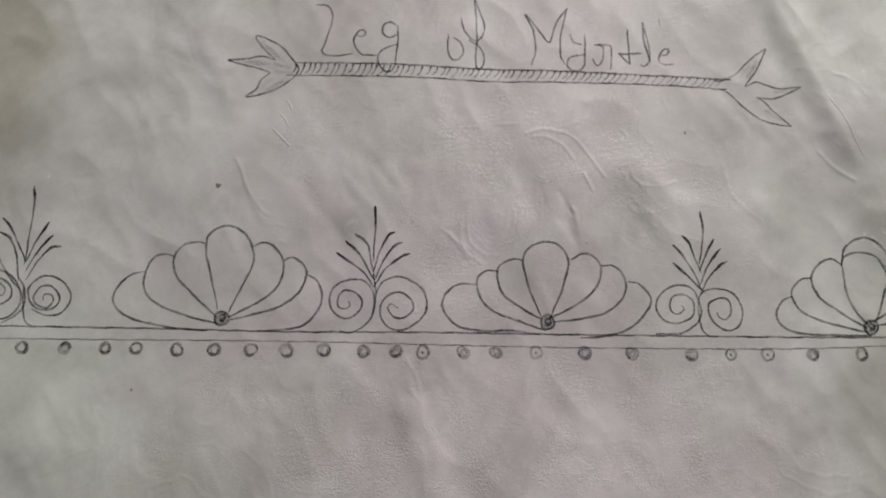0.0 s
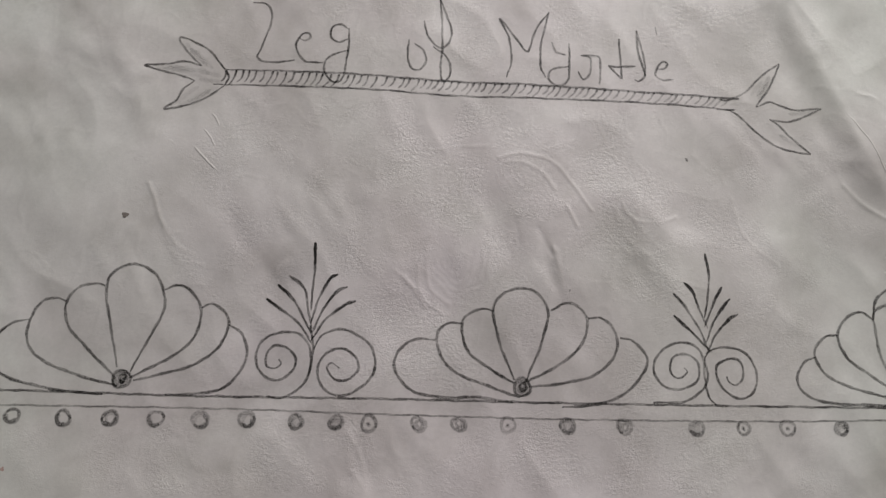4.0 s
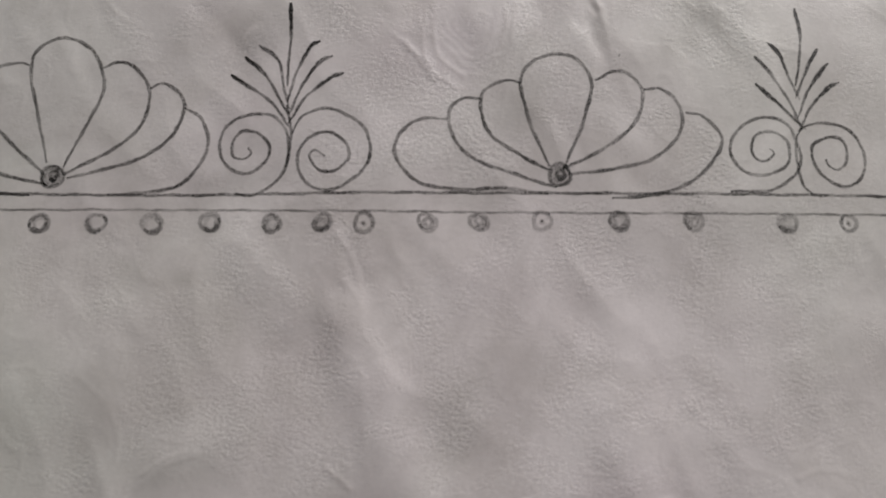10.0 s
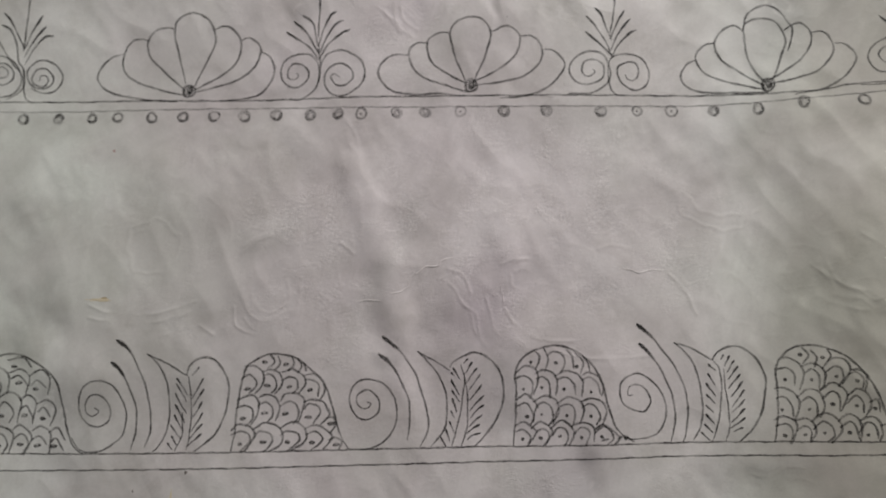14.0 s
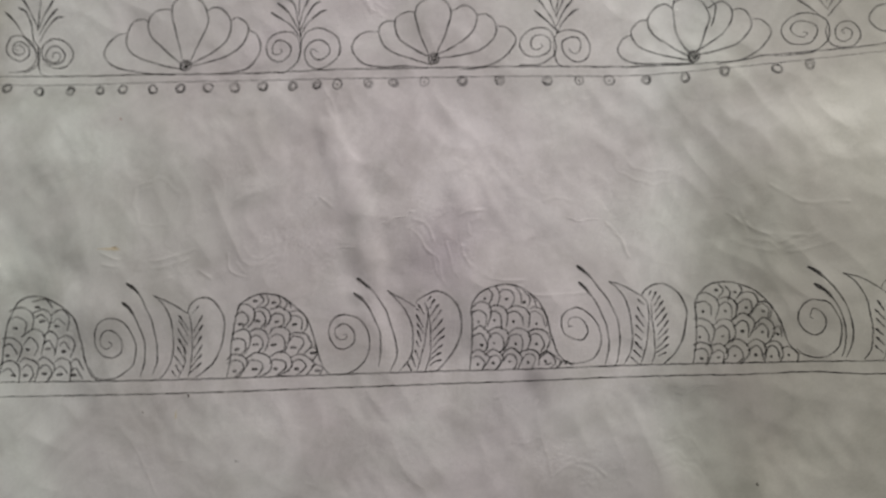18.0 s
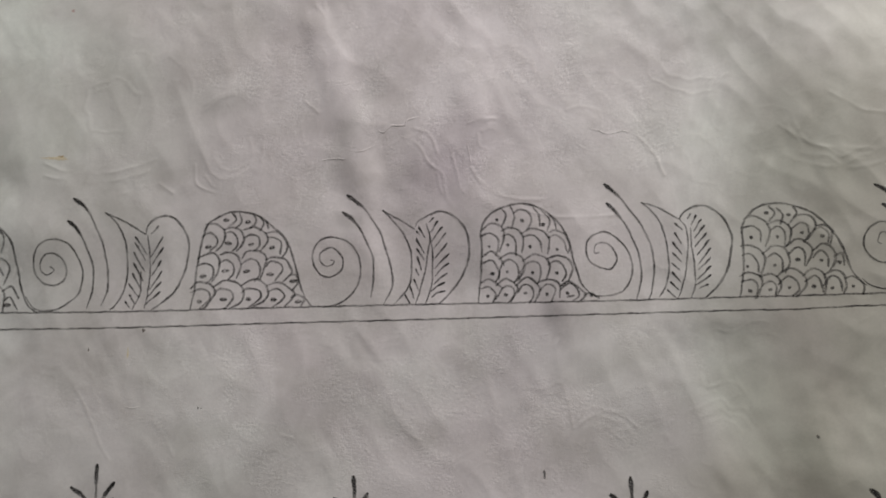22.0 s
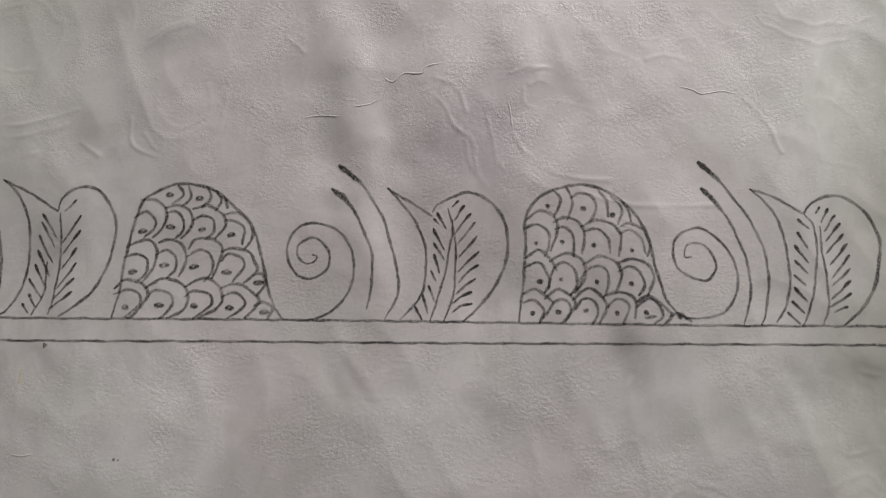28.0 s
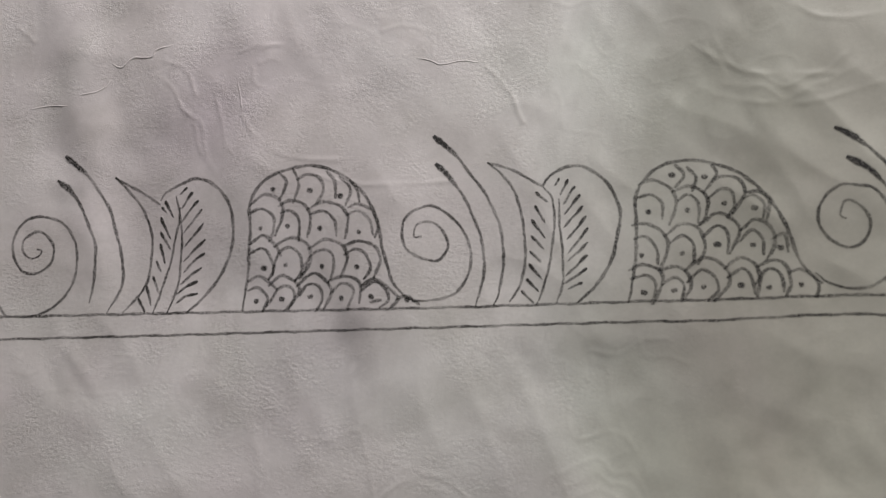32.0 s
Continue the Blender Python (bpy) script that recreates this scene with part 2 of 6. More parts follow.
structure("floor", (-1.9, -1.9, GROUND - 0.1), (2.3, 1.38, GROUND), FLOOR, "plain grey cement floor under the table")
structure("ceiling", (-1.9, -1.9, TOP), (2.3, 1.38, TOP + 0.1), WALL, "plain off-white ceiling over the table")
structure("wall_west", (-2.0, -1.9, GROUND), (-1.9, 1.38, TOP), WALL, "plain off-white plaster wall")
structure("wall_east", (2.3, -1.9, GROUND), (2.4, 1.38, TOP), WALL, "plain off-white plaster wall")
structure("wall_south", (-1.9, -2.0, GROUND), (2.3, -1.9, TOP), WALL, "plain off-white plaster wall")
north = tagged(new("wall_north"), "off-white plaster wall with one window opening", kind="structure")
for lo, hi in (((-1.9, 1.25, GROUND), (0.26, 1.38, TOP)), ((0.98, 1.25, GROUND), (2.3, 1.38, TOP)), ((0.26, 1.25, GROUND), (0.98, 1.38, 0.36)), ((0.26, 1.25, 1.08), (0.98, 1.38, TOP))):
    part("wall_section", slab(lo, hi), WALL, north, smooth=False)
window = tagged(new("window_1"), "white-painted window frame in the plaster wall", kind="structure")
for lo, hi in (((0.26, 1.29, 0.36), (0.3, 1.34, 1.08)), ((0.94, 1.29, 0.36), (0.98, 1.34, 1.08)), ((0.3, 1.29, 0.36), (0.94, 1.34, 0.4)), ((0.3, 1.29, 1.04), (0.94, 1.34, 1.08))):
    part("window_frame", slab(lo, hi, 0.006), PAINT, window)

table = tagged(new("table"), "brown wooden table under the drawing sheet", "table")
table.location = (0.02, -0.06, GROUND)
part("tabletop", slab((-0.55, -0.4, 0.72), (0.55, 0.4, 0.75), 0.004), WOOD, table)
for x in (-0.5, 0.45):
    for y in (-0.35, 0.3):
        part("leg", slab((x, y, 0), (x + 0.05, y + 0.05, 0.72), 0.004), WOOD, table)

# ---- the sheet: a grid with waves, folds, creases and embossed ghosts (millimetres) ----
X0, X1, Y0, Y1, STEP = -215.0, 215.0, -213.0, 117.0, 0.4
NX, NY = round((X1 - X0) / STEP) + 1, round((Y1 - Y0) / STEP) + 1
gx, gy = np.meshgrid(np.linspace(X0, X1, NX), np.linspace(Y0, Y1, NY))
rng = np.random.default_rng(7)
ZB = (-1.58, 0.82, 0.27, -1.04, 0.41, -2.17, 0.48, 0.47, -0.01, 0.60, -0.29, -0.36, 1.70, -1.94, -2.63, 0.94, -0.35, 1.84, -0.86, 3.59)


def waves(shortest, longest, stretch=1.0, turn=0.0, size=1.0):
    """Random relief whose waves have lengths between the two, drawn out along one direction."""
    fx, fy = np.meshgrid(np.fft.fftfreq(NX, STEP), np.fft.fftfreq(NY, STEP))
    c, s = math.cos(radians(turn)), math.sin(radians(turn))
    along, across = (fx * c + fy * s) * stretch, -fx * s + fy * c
    f = np.hypot(along, across) + 1e-9
    band = np.exp(-(np.log(f * math.sqrt(shortest * longest)) / math.log(longest / shortest) * 2) ** 2) / f
    h = np.fft.ifft2(np.fft.fft2(rng.standard_normal((NY, NX))) * band).real
    return h / h.std() * size


def bank(light, width, *numbers):
    """Leans the sheet towards the window (or, below nought, away from it) along a broken line or round one place."""
    reach = 3.2 * width
    lo = [min(numbers[k::2]) - reach for k in (0, 1)]
    hi = [max(numbers[k::2]) + reach for k in (0, 1)]
    i0, i1 = [int(min(max((q - X0) / STEP, 0), NX)) for q in (lo[0], hi[0])]
    j0, j1 = [int(min(max((q - Y0) / STEP, 0), NY)) for q in (lo[1], hi[1])]
    if i0 >= i1 or j0 >= j1:
        return
    x = gx[j0:j1, i0:i1] + 0.12 * width * crumple[j0:j1, i0:i1]
    y = gy[j0:j1, i0:i1] + 0.12 * width * wander[j0:j1, i0:i1]
    if len(numbers) == 2:
        near = np.hypot(x - numbers[0], y - numbers[1])
    else:
        near = np.full(x.shape, 1e9)
    for k in range(0, len(numbers) - 2, 2):
        ax, ay, bx, by = numbers[k:k + 4]
        s = (((x - ax) * (bx - ax) + (y - ay) * (by - ay)) / ((bx - ax) ** 2 + (by - ay) ** 2)).clip(0, 1)
        near = np.minimum(near, np.hypot(x - ax - s * (bx - ax), y - ay - s * (by - ay)))
    lean[j0:j1, i0:i1] += light * np.exp(-(near / width) ** 2)


def risen(slopes, longest=190.0):
    """The height of a sheet that leans so towards the window, with no waves much longer than that."""
    fx, fy = np.meshgrid(np.fft.fftfreq(NX, STEP), np.fft.fftfreq(NY, STEP))
    along = (fx * WINDOW[0] + fy * WINDOW[1]) * math.tau
    across = (fy * WINDOW[0] - fx * WINDOW[1]) * math.tau
    return np.fft.ifft2(np.fft.fft2(slopes) * -1j * along / (along ** 2 + 0.04 * across ** 2 + (math.tau / longest) ** 2)).real


def crease(height, width, *numbers):
    """Adds a narrow crooked ridge along a broken line."""
    lo = [min(numbers[k::2]) - 12 for k in (0, 1)]
    hi = [max(numbers[k::2]) + 12 for k in (0, 1)]
    i0, i1 = [int(min(max((q - X0) / STEP, 0), NX)) for q in (lo[0], hi[0])]
    j0, j1 = [int(min(max((q - Y0) / STEP, 0), NY)) for q in (lo[1], hi[1])]
    x, y = gx[j0:j1, i0:i1] + 0.1 * crumple[j0:j1, i0:i1], gy[j0:j1, i0:i1] + 0.1 * wander[j0:j1, i0:i1]
    near = np.full(x.shape, 1e9)
    p = np.array(numbers).reshape(-1, 2)
    p = np.concatenate([p[:1] * 2 - p[1:2], p, p[-1:] * 2 - p[-2:-1]])
    way = [p[1]]
    for a, b, c, d in zip(p, p[1:], p[2:], p[3:]):
        way += [0.5 * (2 * b + (c - a) * s + (2 * a - 5 * b + 4 * c - d) * s * s + (3 * b - a - 3 * c + d) * s ** 3) for s in (0.25, 0.5, 0.75, 1.0)]
    for (ax, ay), (bx, by) in zip(way, way[1:]):
        s = (((x - ax) * (bx - ax) + (y - ay) * (by - ay)) / ((bx - ax) ** 2 + (by - ay) ** 2)).clip(0, 1)
        near = np.minimum(near, np.hypot(x - ax - s * (bx - ax), y - ay - s * (by - ay)))
    relief[j0:j1, i0:i1] += height * np.exp(-(near / width) ** 2) * (0.65 + 0.5 * drift[j0:j1, i0:i1] + 0.25 * wander[j0:j1, i0:i1]).clip(0.1, 1.3)


def ring(height, width, cx, cy, radius, a0, a1):
    """Adds a pressed arc of a circle, as left by a pencil on the other face."""
    a = np.degrees(np.arctan2(gy - cy, gx - cx)) % 360
    off = np.abs((a - (a0 + a1) / 2 + 180) % 360 - 180)
    relief[:] += height * np.exp(-((np.hypot(gx - cx, gy - cy) - radius + 0.6 * wander) / width) ** 2) / (1 + np.exp((off - (a1 - a0) / 2) / 6))


relief = 0.4 * (waves(22, 75, 2.2, 12, 0.19) - np.sqrt(waves(26, 80, 1.8, 70, 0.2) ** 2 + 0.0012) - np.sqrt(waves(20, 60, 1.5, 110, 0.1) ** 2 + 0.0008)) - np.sqrt(waves(13, 38, 1.8, -55, 0.11) ** 2 + 0.0004) + waves(9, 26, 1.5, 25, 0.02) + waves(3.5, 9, 1.3, 40, 0.006)
crumple, wander, drift = waves(7, 22, 1.2, 60, 1.0), waves(5, 16, 1.0, 0, 1.0), waves(25, 80, 1.0, 0, 1.0)
relief += waves(4, 13, 3.0, -58, 0.018) * waves(30, 90).clip(0.2, 1.8)
relief += 0.03 * (1 - np.abs(crumple)).clip(0, 1) ** 4 * (waves(30, 90) > 0.0)
relief -= relief.mean()
# the sheet's slow rise and fall on the table
for k, lift in enumerate(ZB):
    relief += lift * np.exp(-((gx + 150 - 75 * (k % 5)) ** 2 + (gy - 80 + 70 * (k // 5)) ** 2) / (2 * 55.0 ** 2))
# one side lifts off the table
relief += 9.0 / (1 + np.exp(-(gx - 119) / 9)) / (1 + np.exp((gy + 28) / 13))
relief += 1.9 * np.exp(-((gx - 134) / 42) ** 2 - ((gy + 116) / 55) ** 2) - 1.0 * np.exp(-((gx - 110) / 32) ** 2 - ((gy - 22) / 40) ** 2)
lean = np.zeros_like(relief)
WINDOW = (0.459, 0.888)
# long soft folds: the side away from the window, then the side towards it
bank(-0.112, 5, -44.9, -31.0, -39.2, -43.7, -35.2, -52.3, -31.2, -60.7, -28.9, -73.7, -27.4, -86.4)
bank(0.096, 4.5, -38.6, -27.2, -31.2, -43.5, -27.2, -53.3, -23.3, -62.9, -21.8, -73.5)
bank(0.06, 2, -42.9, -11.6, -40.2, -19.6, -38.1, -25.9)
bank(-0.091, 4, 7.5, -47.5, 8.5, -54.9, 9.1, -62.1, 11.0, -71.5)
bank(0.08, 6, 15.5, -42.3, 18.5, -54.6)
bank(-0.07, 7, -7.9, -81.5)
bank(-0.1, 7, 29.6, -65.1)
bank(-0.12, 8, 43.1, -68.4)
bank(-0.05, 3.5, -88.7, -42.0, -84.8, -49.5)
bank(-0.08, 3.5, -74.6, -59.2, -68.6, -55.4, -63.6, -57.1)
bank(0.12, 8, 20.7, -80.7)
bank(0.08, 6, -19.8, -81.7)
bank(-0.1, 5, -167.2, -69.2, -158.6, -83.4, -152.1, -99.6)
bank(0.14, 6, -179.9, -66.8, -170.8, -83.4)
bank(-0.06, 4, -156.8, -76.3, -131.7, -87.9)
bank(0.096, 6, 93.3, -160.5, 95.4, -172.3)
bank(-0.072, 6, 112.0, -152.7, 117.5, -162.4)
bank(0.1, 5, 121.9, -155.4, 125.8, -165.0)
bank(-0.19, 4.8, 76.2, 112.0, 80.1, 101.3, 89.6, 80.1, 95.0, 65.8, 99.7, 55.0)
bank(0.09, 6, 88.5, 108.3, 93.8, 96.5, 99.9, 79.0, 104.3, 65.7)
bank(0.1, 1.5, 80.7, 112.1, 84.4, 103.0, 93.6, 80.9, 98.7, 66.6, 103.3, 55.9)
bank(-0.072, 4, -2.3, 44.1, 0.2, 33.8)
bank(-0.072, 4, 5.1, 42.3, 9.1, 33.9)
bank(-0.072, 9, -3.9, 52.7)
bank(0.05, 4, -12.4, 47.1, -6.5, 33.6)
# the sheet cockles: places that lean towards the window or away from it
bank(-0.19, 24, 144, -74)
bank(-0.18, 24, 90, -8)
bank(0.15, 24, -72, -38)
bank(-0.13, 24, 156, -104)
bank(-0.13, 24, 96, 46)
bank(0.17, 16, 120, -158)
bank(0.12, 24, -36, -134)
bank(0.11, 24, -150, -38)
bank(0.11, 24, -102, 94)
bank(-0.09, 24, 114, -56)
bank(0.09, 24, -156, 76)
bank(-0.08, 24, 30, -140)
bank(0.12, 16, -30, 52)
bank(-0.10, 16, 156, -50)
bank(0.07, 24, -150, -170)
bank(-0.06, 24, 12, -74)
bank(0.09, 16, -108, -26)
bank(0.09, 16, -36, -176)
bank(0.06, 24, -120, -74)
bank(0.08, 16, 120, -122)
bank(-0.05, 24, -60, 16)
bank(-0.05, 24, 30, -8)
bank(0.05, 24, -30, -32)
bank(0.07, 16, 54, -80)
bank(-0.07, 16, 84, -86)
bank(-0.06, 16, 84, -134)
bank(0.05, 24, -186, -20)
bank(-0.06, 16, -162, -116)
bank(0.04, 24, -48, 100)
bank(-0.04, 24, -132, 28)
bank(0.05, 16, 78, -2)
bank(0.08, 10, -6, -116)
bank(0.05, 16, 138, -74)
bank(-0.05, 16, -144, -38)
bank(-0.05, 16, 150, -134)
bank(-0.05, 16, 24, -104)
bank(0.04, 16, 96, -176)
bank(-0.04, 16, 0, 70)
bank(-0.04, 16, -72, -44)
bank(0.07, 10, 54, -98)
bank(0.06, 10, 60, -56)
bank(0.04, 16, -48, -92)
bank(0.04, 16, -120, -116)
bank(-0.06, 10, 102, 16)
bank(0.06, 10, -30, 34)
bank(-0.03, 16, -90, -98)
bank(0.03, 16, 180, -104)
bank(-0.05, 10, 138, -104)
bank(-0.05, 10, 168, -68)
bank(0.03, 16, -174, -68)
bank(0.03, 16, 30, 52)
bank(0.03, 16, 120, -14)
bank(0.05, 10, 126, -176)
bank(-0.05, 10, 90, -32)
bank(0.05, 10, 108, -110)
bank(-0.03, 16, -6, 10)
bank(-0.12, 30, 84, -8)
bank(0.12, 30, 126, -158)
bank(-0.07, 30, 48, -74)
bank(0.07, 30, -78, -38)
bank(0.05, 30, -36, -86)
bank(-0.05, 30, 24, -146)
bank(-0.05, 30, -96, -176)
bank(0.05, 30, -144, 88)
bank(-0.05, 30, -144, -110)
bank(-0.05, 20, 96, 34)
bank(0.04, 20, -108, -8)
bank(0.04, 20, -36, -134)
bank(-0.03, 30, -54, 28)
bank(0.04, 20, 90, -182)
bank(0.05, 12, 0, -68)
bank(-0.03, 20, 24, -32)
bank(0.03, 20, 72, -8)
bank(-0.03, 20, -6, 22)
bank(0.03, 20, -174, -14)
bank(-0.04, 12, -30, -92)
bank(-0.02, 20, -84, -44)
bank(-0.02, 20, 90, -44)
# smaller dents and swells
bank(0.17, 4, -19.0, -80.1, -15.4, -103.2, -13.2, -116.8)
bank(-0.09, 9, -0.4, -80.8)
bank(-0.1, 5, 11.8, -100.5, 11.5, -112.7)
bank(0.1, 10, 35.0, -76.0)
bank(-0.06, 9, -76.9, -82.3)
bank(-0.06, 4, -32.8, -65.9, -27.4, -83.9)
bank(0.14, 3, -21.5, -98.5, -16.8, -111.8)
bank(-0.1, 5, 13.0, -96.1, 14.5, -115.3)
bank(-0.06, 4, 38.7, -124.8)
bank(-0.1, 8, 75.0, -106.7)
bank(0.08, 8, 92.5, -107.3)
bank(-0.08, 7, 65.7, -152.6)
bank(-0.1, 4, 91.3, -129.3, 98.7, -128.0)
bank(-0.1, 5, -160.9, -45.1)
bank(-0.08, 6, -153.6, -53.3)
bank(-0.06, 4.5, -92.3, -43.1, -86.6, -48.9)
bank(-0.08, 6, -113.4, -35.7)
bank(-0.16, 6, -147.7, -73.8, -141.5, -82.6)
bank(-0.06, 5, -44.4, -55.8, -42.0, -64.6)
bank(0.1, 7, -165.6, -79.0)
bank(0.08, 6, 90.8, -152.4, 94.1, -165.0)
bank(-0.07, 3.5, 111.5, -157.3, 113.5, -163.9)
bank(0.08, 7, 121.8, -151.8, 125.6, -163.0)
bank(-0.1, 6, 95.2, -130.0, 103.0, -130.8)
bank(-0.03, 10, 141.4, -148.9)
bank(-0.11, 3, -129.0, 90.6, -117.2, 87.8, -110.3, 81.3, -107.6, 74.9)
bank(0.09, 3.5, -113.1, 90.3, -107.5, 83.6, -104.5, 75.0)
bank(-0.1, 1.4, 6.6, 37.2, 10.6, 25.6, 11.8, 22.4)
bank(0.1, 1.2, 5.1, 40.3, 7.4, 31.0)
bank(0.1, 1.2, 4.2, 32.7, 10.6, 23.3)
bank(-0.09, 3, -76.8, 44.1, -68.8, 35.0, -61.8, 27.7)
bank(0.07, 3, -80.8, 41.5, -67.4, 26.8)
bank(-0.1, 5, 26.2, 49.9, 32.4, 34.7)
bank(0.08, 6, 40.0, 50.5, 45.8, 33.4)
relief -= risen(lean)
# narrow creases
crease(0.13, 0.51, 12.4, -78.2, 15.8, -82.8, 21.7, -86.9, 26.0, -88.2, 36.0, -88.4)
crease(0.104, 0.45, -9.6, -64.5, -3.7, -65.6, -0.6, -68.5, 1.1, -72.9)
crease(0.104, 0.45, -7.9, -68.8, -4.5, -71.6, -2.5, -75.3, -0.2, -77.8)
crease(0.1, 0.51, -0.2, -77.8, 2.8, -80.3, 4.5, -87.6, 9.0, -94.1)
crease(0.115, 0.51, 6.1, -74.2, 7.8, -80.1, 9.4, -85.2, 13.9, -89.5, 18.2, -91.5)
crease(0.094, 0.45, 15.8, -62.5, 19.5, -61.0, 24.0, -63.0)
crease(0.084, 0.45, 15.9, -65.5, 18.9, -64.5, 21.5, -66.2)
crease(0.084, 0.45, 14.5, -66.7, 15.0, -70.4, 18.4, -72.0)
crease(0.084, 0.51, -131.2, -78.8, -122.7, -81.3, -111.4, -81.8, -100.6, -79.4, -93.1, -76.8)
crease(0.084, 0.51, -130.5, -83.1, -119.7, -84.7, -109.5, -84.6, -98.8, -82.1, -95.9, -80.4)
crease(0.062, 0.59, -120.6, -90.3, -111.2, -90.3, -102.2, -88.0)
crease(0.104, 0.45, -79.8, -78.6, -78.9, -85.1, -71.9, -88.0, -64.0, -88.9)
crease(0.084, 0.45, -76.4, -82.3, -72.9, -86.1, -67.3, -87.5, -63.4, -87.8)
crease(0.084, 0.51, -91.7, -85.2, -86.8, -88.1)
crease(0.08, 0.45, -6.1, 62.1, -1.2, 63.5, 3.1, 63.4, 7.4, 62.0, 11.1, 59.2, 14.7, 54.8, 17.7, 50.5, 19.5, 48.0)
crease(0.075, 0.45, -4.3, 60.9, -0.6, 61.1, 3.1, 60.0, 6.7, 57.2, 9.4, 53.4)
crease(0.072, 0.51, -19.9, 64.7, -14.9, 65.2, -9.3, 65.3)
crease(0.104, 0.45, 12.7, 48.7, 14.5, 45.3, 15.6, 43.1)
crease(0.104, 0.45, 24.8, 50.7, 25.4, 51.7, 27.3, 52.1)
crease(0.094, 0.45, 27.6, 50.9, 29.3, 47.4, 32.4, 45.4, 36.7, 44.6, 40.4, 45.7, 43.0, 47.1)
crease(0.094, 0.51, 26.3, 48.9, 27.4, 43.3, 30.4, 39.1, 34.5, 36.1)
crease(0.094, 0.51, 31.1, 45.3, 34.1, 41.7, 37.6, 38.0, 42.3, 35.0)
crease(-0.101, 0.77, -1.8, 44.4, -0.6, 40.0, 0.9, 35.7)
crease(-0.115, 0.77, 4.7, 41.9, 6.4, 38.8, 8.8, 35.1)
crease(0.104, 0.51, 97.6, 85.5, 102.7, 84.6, 106.9, 80.5, 109.6, 76.5)
crease(0.094, 0.59, 91.0, 58.2, 95.6, 53.1, 101.9, 48.5)
crease(0.088, 0.51, 52.6, -57.0, 61.0, -59.1, 67.8, -64.8, 73.4, -71.6, 76.6, -79.1)
crease(0.088, 0.51, -91.8, -40.3, -85.9, -44.8, -82.8, -50.4, -82.6, -55.4)
crease(0.088, 0.51, -78.3, -60.5, -73.5, -56.1, -67.6, -54.2)
crease(0.044, 0.51, -115.6, -151.2, -111.6, -157.3, -107.4, -164.9, -104.4, -170.9, -101.1, -175.3)
crease(0.044, 0.51, -88.0, -162.4, -84.4, -166.8, -80.6, -173.1)
crease(0.044, 0.51, -19.1, -142.4, -14.1, -146.8, -11.3, -156.0, -7.1, -163.4, -2.2, -166.2)
crease(0.044, 0.51, 32.2, -149.2, 36.1, -149.5, 41.6, -147.3, 44.0, -152.1, 46.0, -161.4)
crease(0.044, 0.51, 44.2, -164.1, 50.2, -158.2, 57.9, -156.0, 65.7, -160.2)
crease(0.044, 0.51, 90.7, -129.5, 96.7, -130.0, 101.3, -127.0, 105.6, -126.5)
crease(0.044, 0.51, 88.8, -147.5, 96.3, -146.1, 100.4, -151.0, 103.0, -158.5)
crease(0.044, 0.51, -46.2, -165.4, -42.9, -166.4)
crease(0.044, 0.51, 20.9, -159.9, 24.1, -163.5)
crease(0.044, 0.51, 24.7, -132.9, 28.6, -131.5)
crease(0.044, 0.51, 110.0, -153.2, 113.7, -155.0, 117.3, -159.7)
crease(0.081, 0.51, -77.7, -57.7, -73.7, -55.0, -68.1, -53.3)
crease(0.081, 0.51, 44.3, -57.4, 49.1, -56.1, 56.0, -57.2, 61.6, -60.6)
crease(0.081, 0.51, -43.9, -56.2, -39.3, -59.8)
crease(0.088, 0.51, 27.8, 38.0, 35.8, 31.4, 52.0, 26.8)
crease(0.065, 0.51, -33.4, 29.2, -29.3, 26.1, -25.2, 22.9)
crease(0.088, 0.51, -100.6, 51.3, -95.5, 39.5, -89.2, 32.9, -80.7, 30.6)
crease(0.06, 0.51, -25.4, 31.2, -23.6, 24.6, -18.7, 20.7)
crease(0.06, 0.51, -27.8, 32.8, -26.0, 22.9, -20.2, 18.1)
crease(0.088, 0.51, 59.1, 53.0, 61.7, 42.5, 71.1, 34.2)
crease(0.122, 0.51, 8.8, 37.2, 10.4, 30.6, 12.0, 25.6)
crease(0.081, 0.59, -43.4, -12.3, -40.3, -17.0, -38.4, -23.7)
crease(0.081, 0.59, -41.9, -21.5, -38.4, -26.0, -37.1, -32.7)
crease(0.081, 0.59, 9.8, 36.4, 11.6, 25.5)
crease(0.081, 0.59, -30.9, 27.6, -27.8, 23.8, -24.9, 20.1)
crease(0.081, 0.68, 108.9, -68.3, 119.6, -75.1, 134.0, -77.5, 149.5, -73.4)
crease(0.081, 0.68, 112.9, -62.0, 125.1, -70.1, 140.0, -71.3)
crease(0.081, 0.68, 128.1, -52.1, 139.0, -58.7, 154.7, -58.8)
crease(0.09, 0.5, 24.2, -89.4, 30.0, -91.9, 36.5, -93.5, 44.6, -94.1, 52.8, -93.7, 61.0, -92.7)
crease(0.1, 0.5, 11.4, -63.0, 16.3, -61.3, 21.6, -61.3, 24.9, -63.6)
crease(0.09, 0.45, 1.2, -80.0, 2.7, -86.0, 6.6, -92.1)
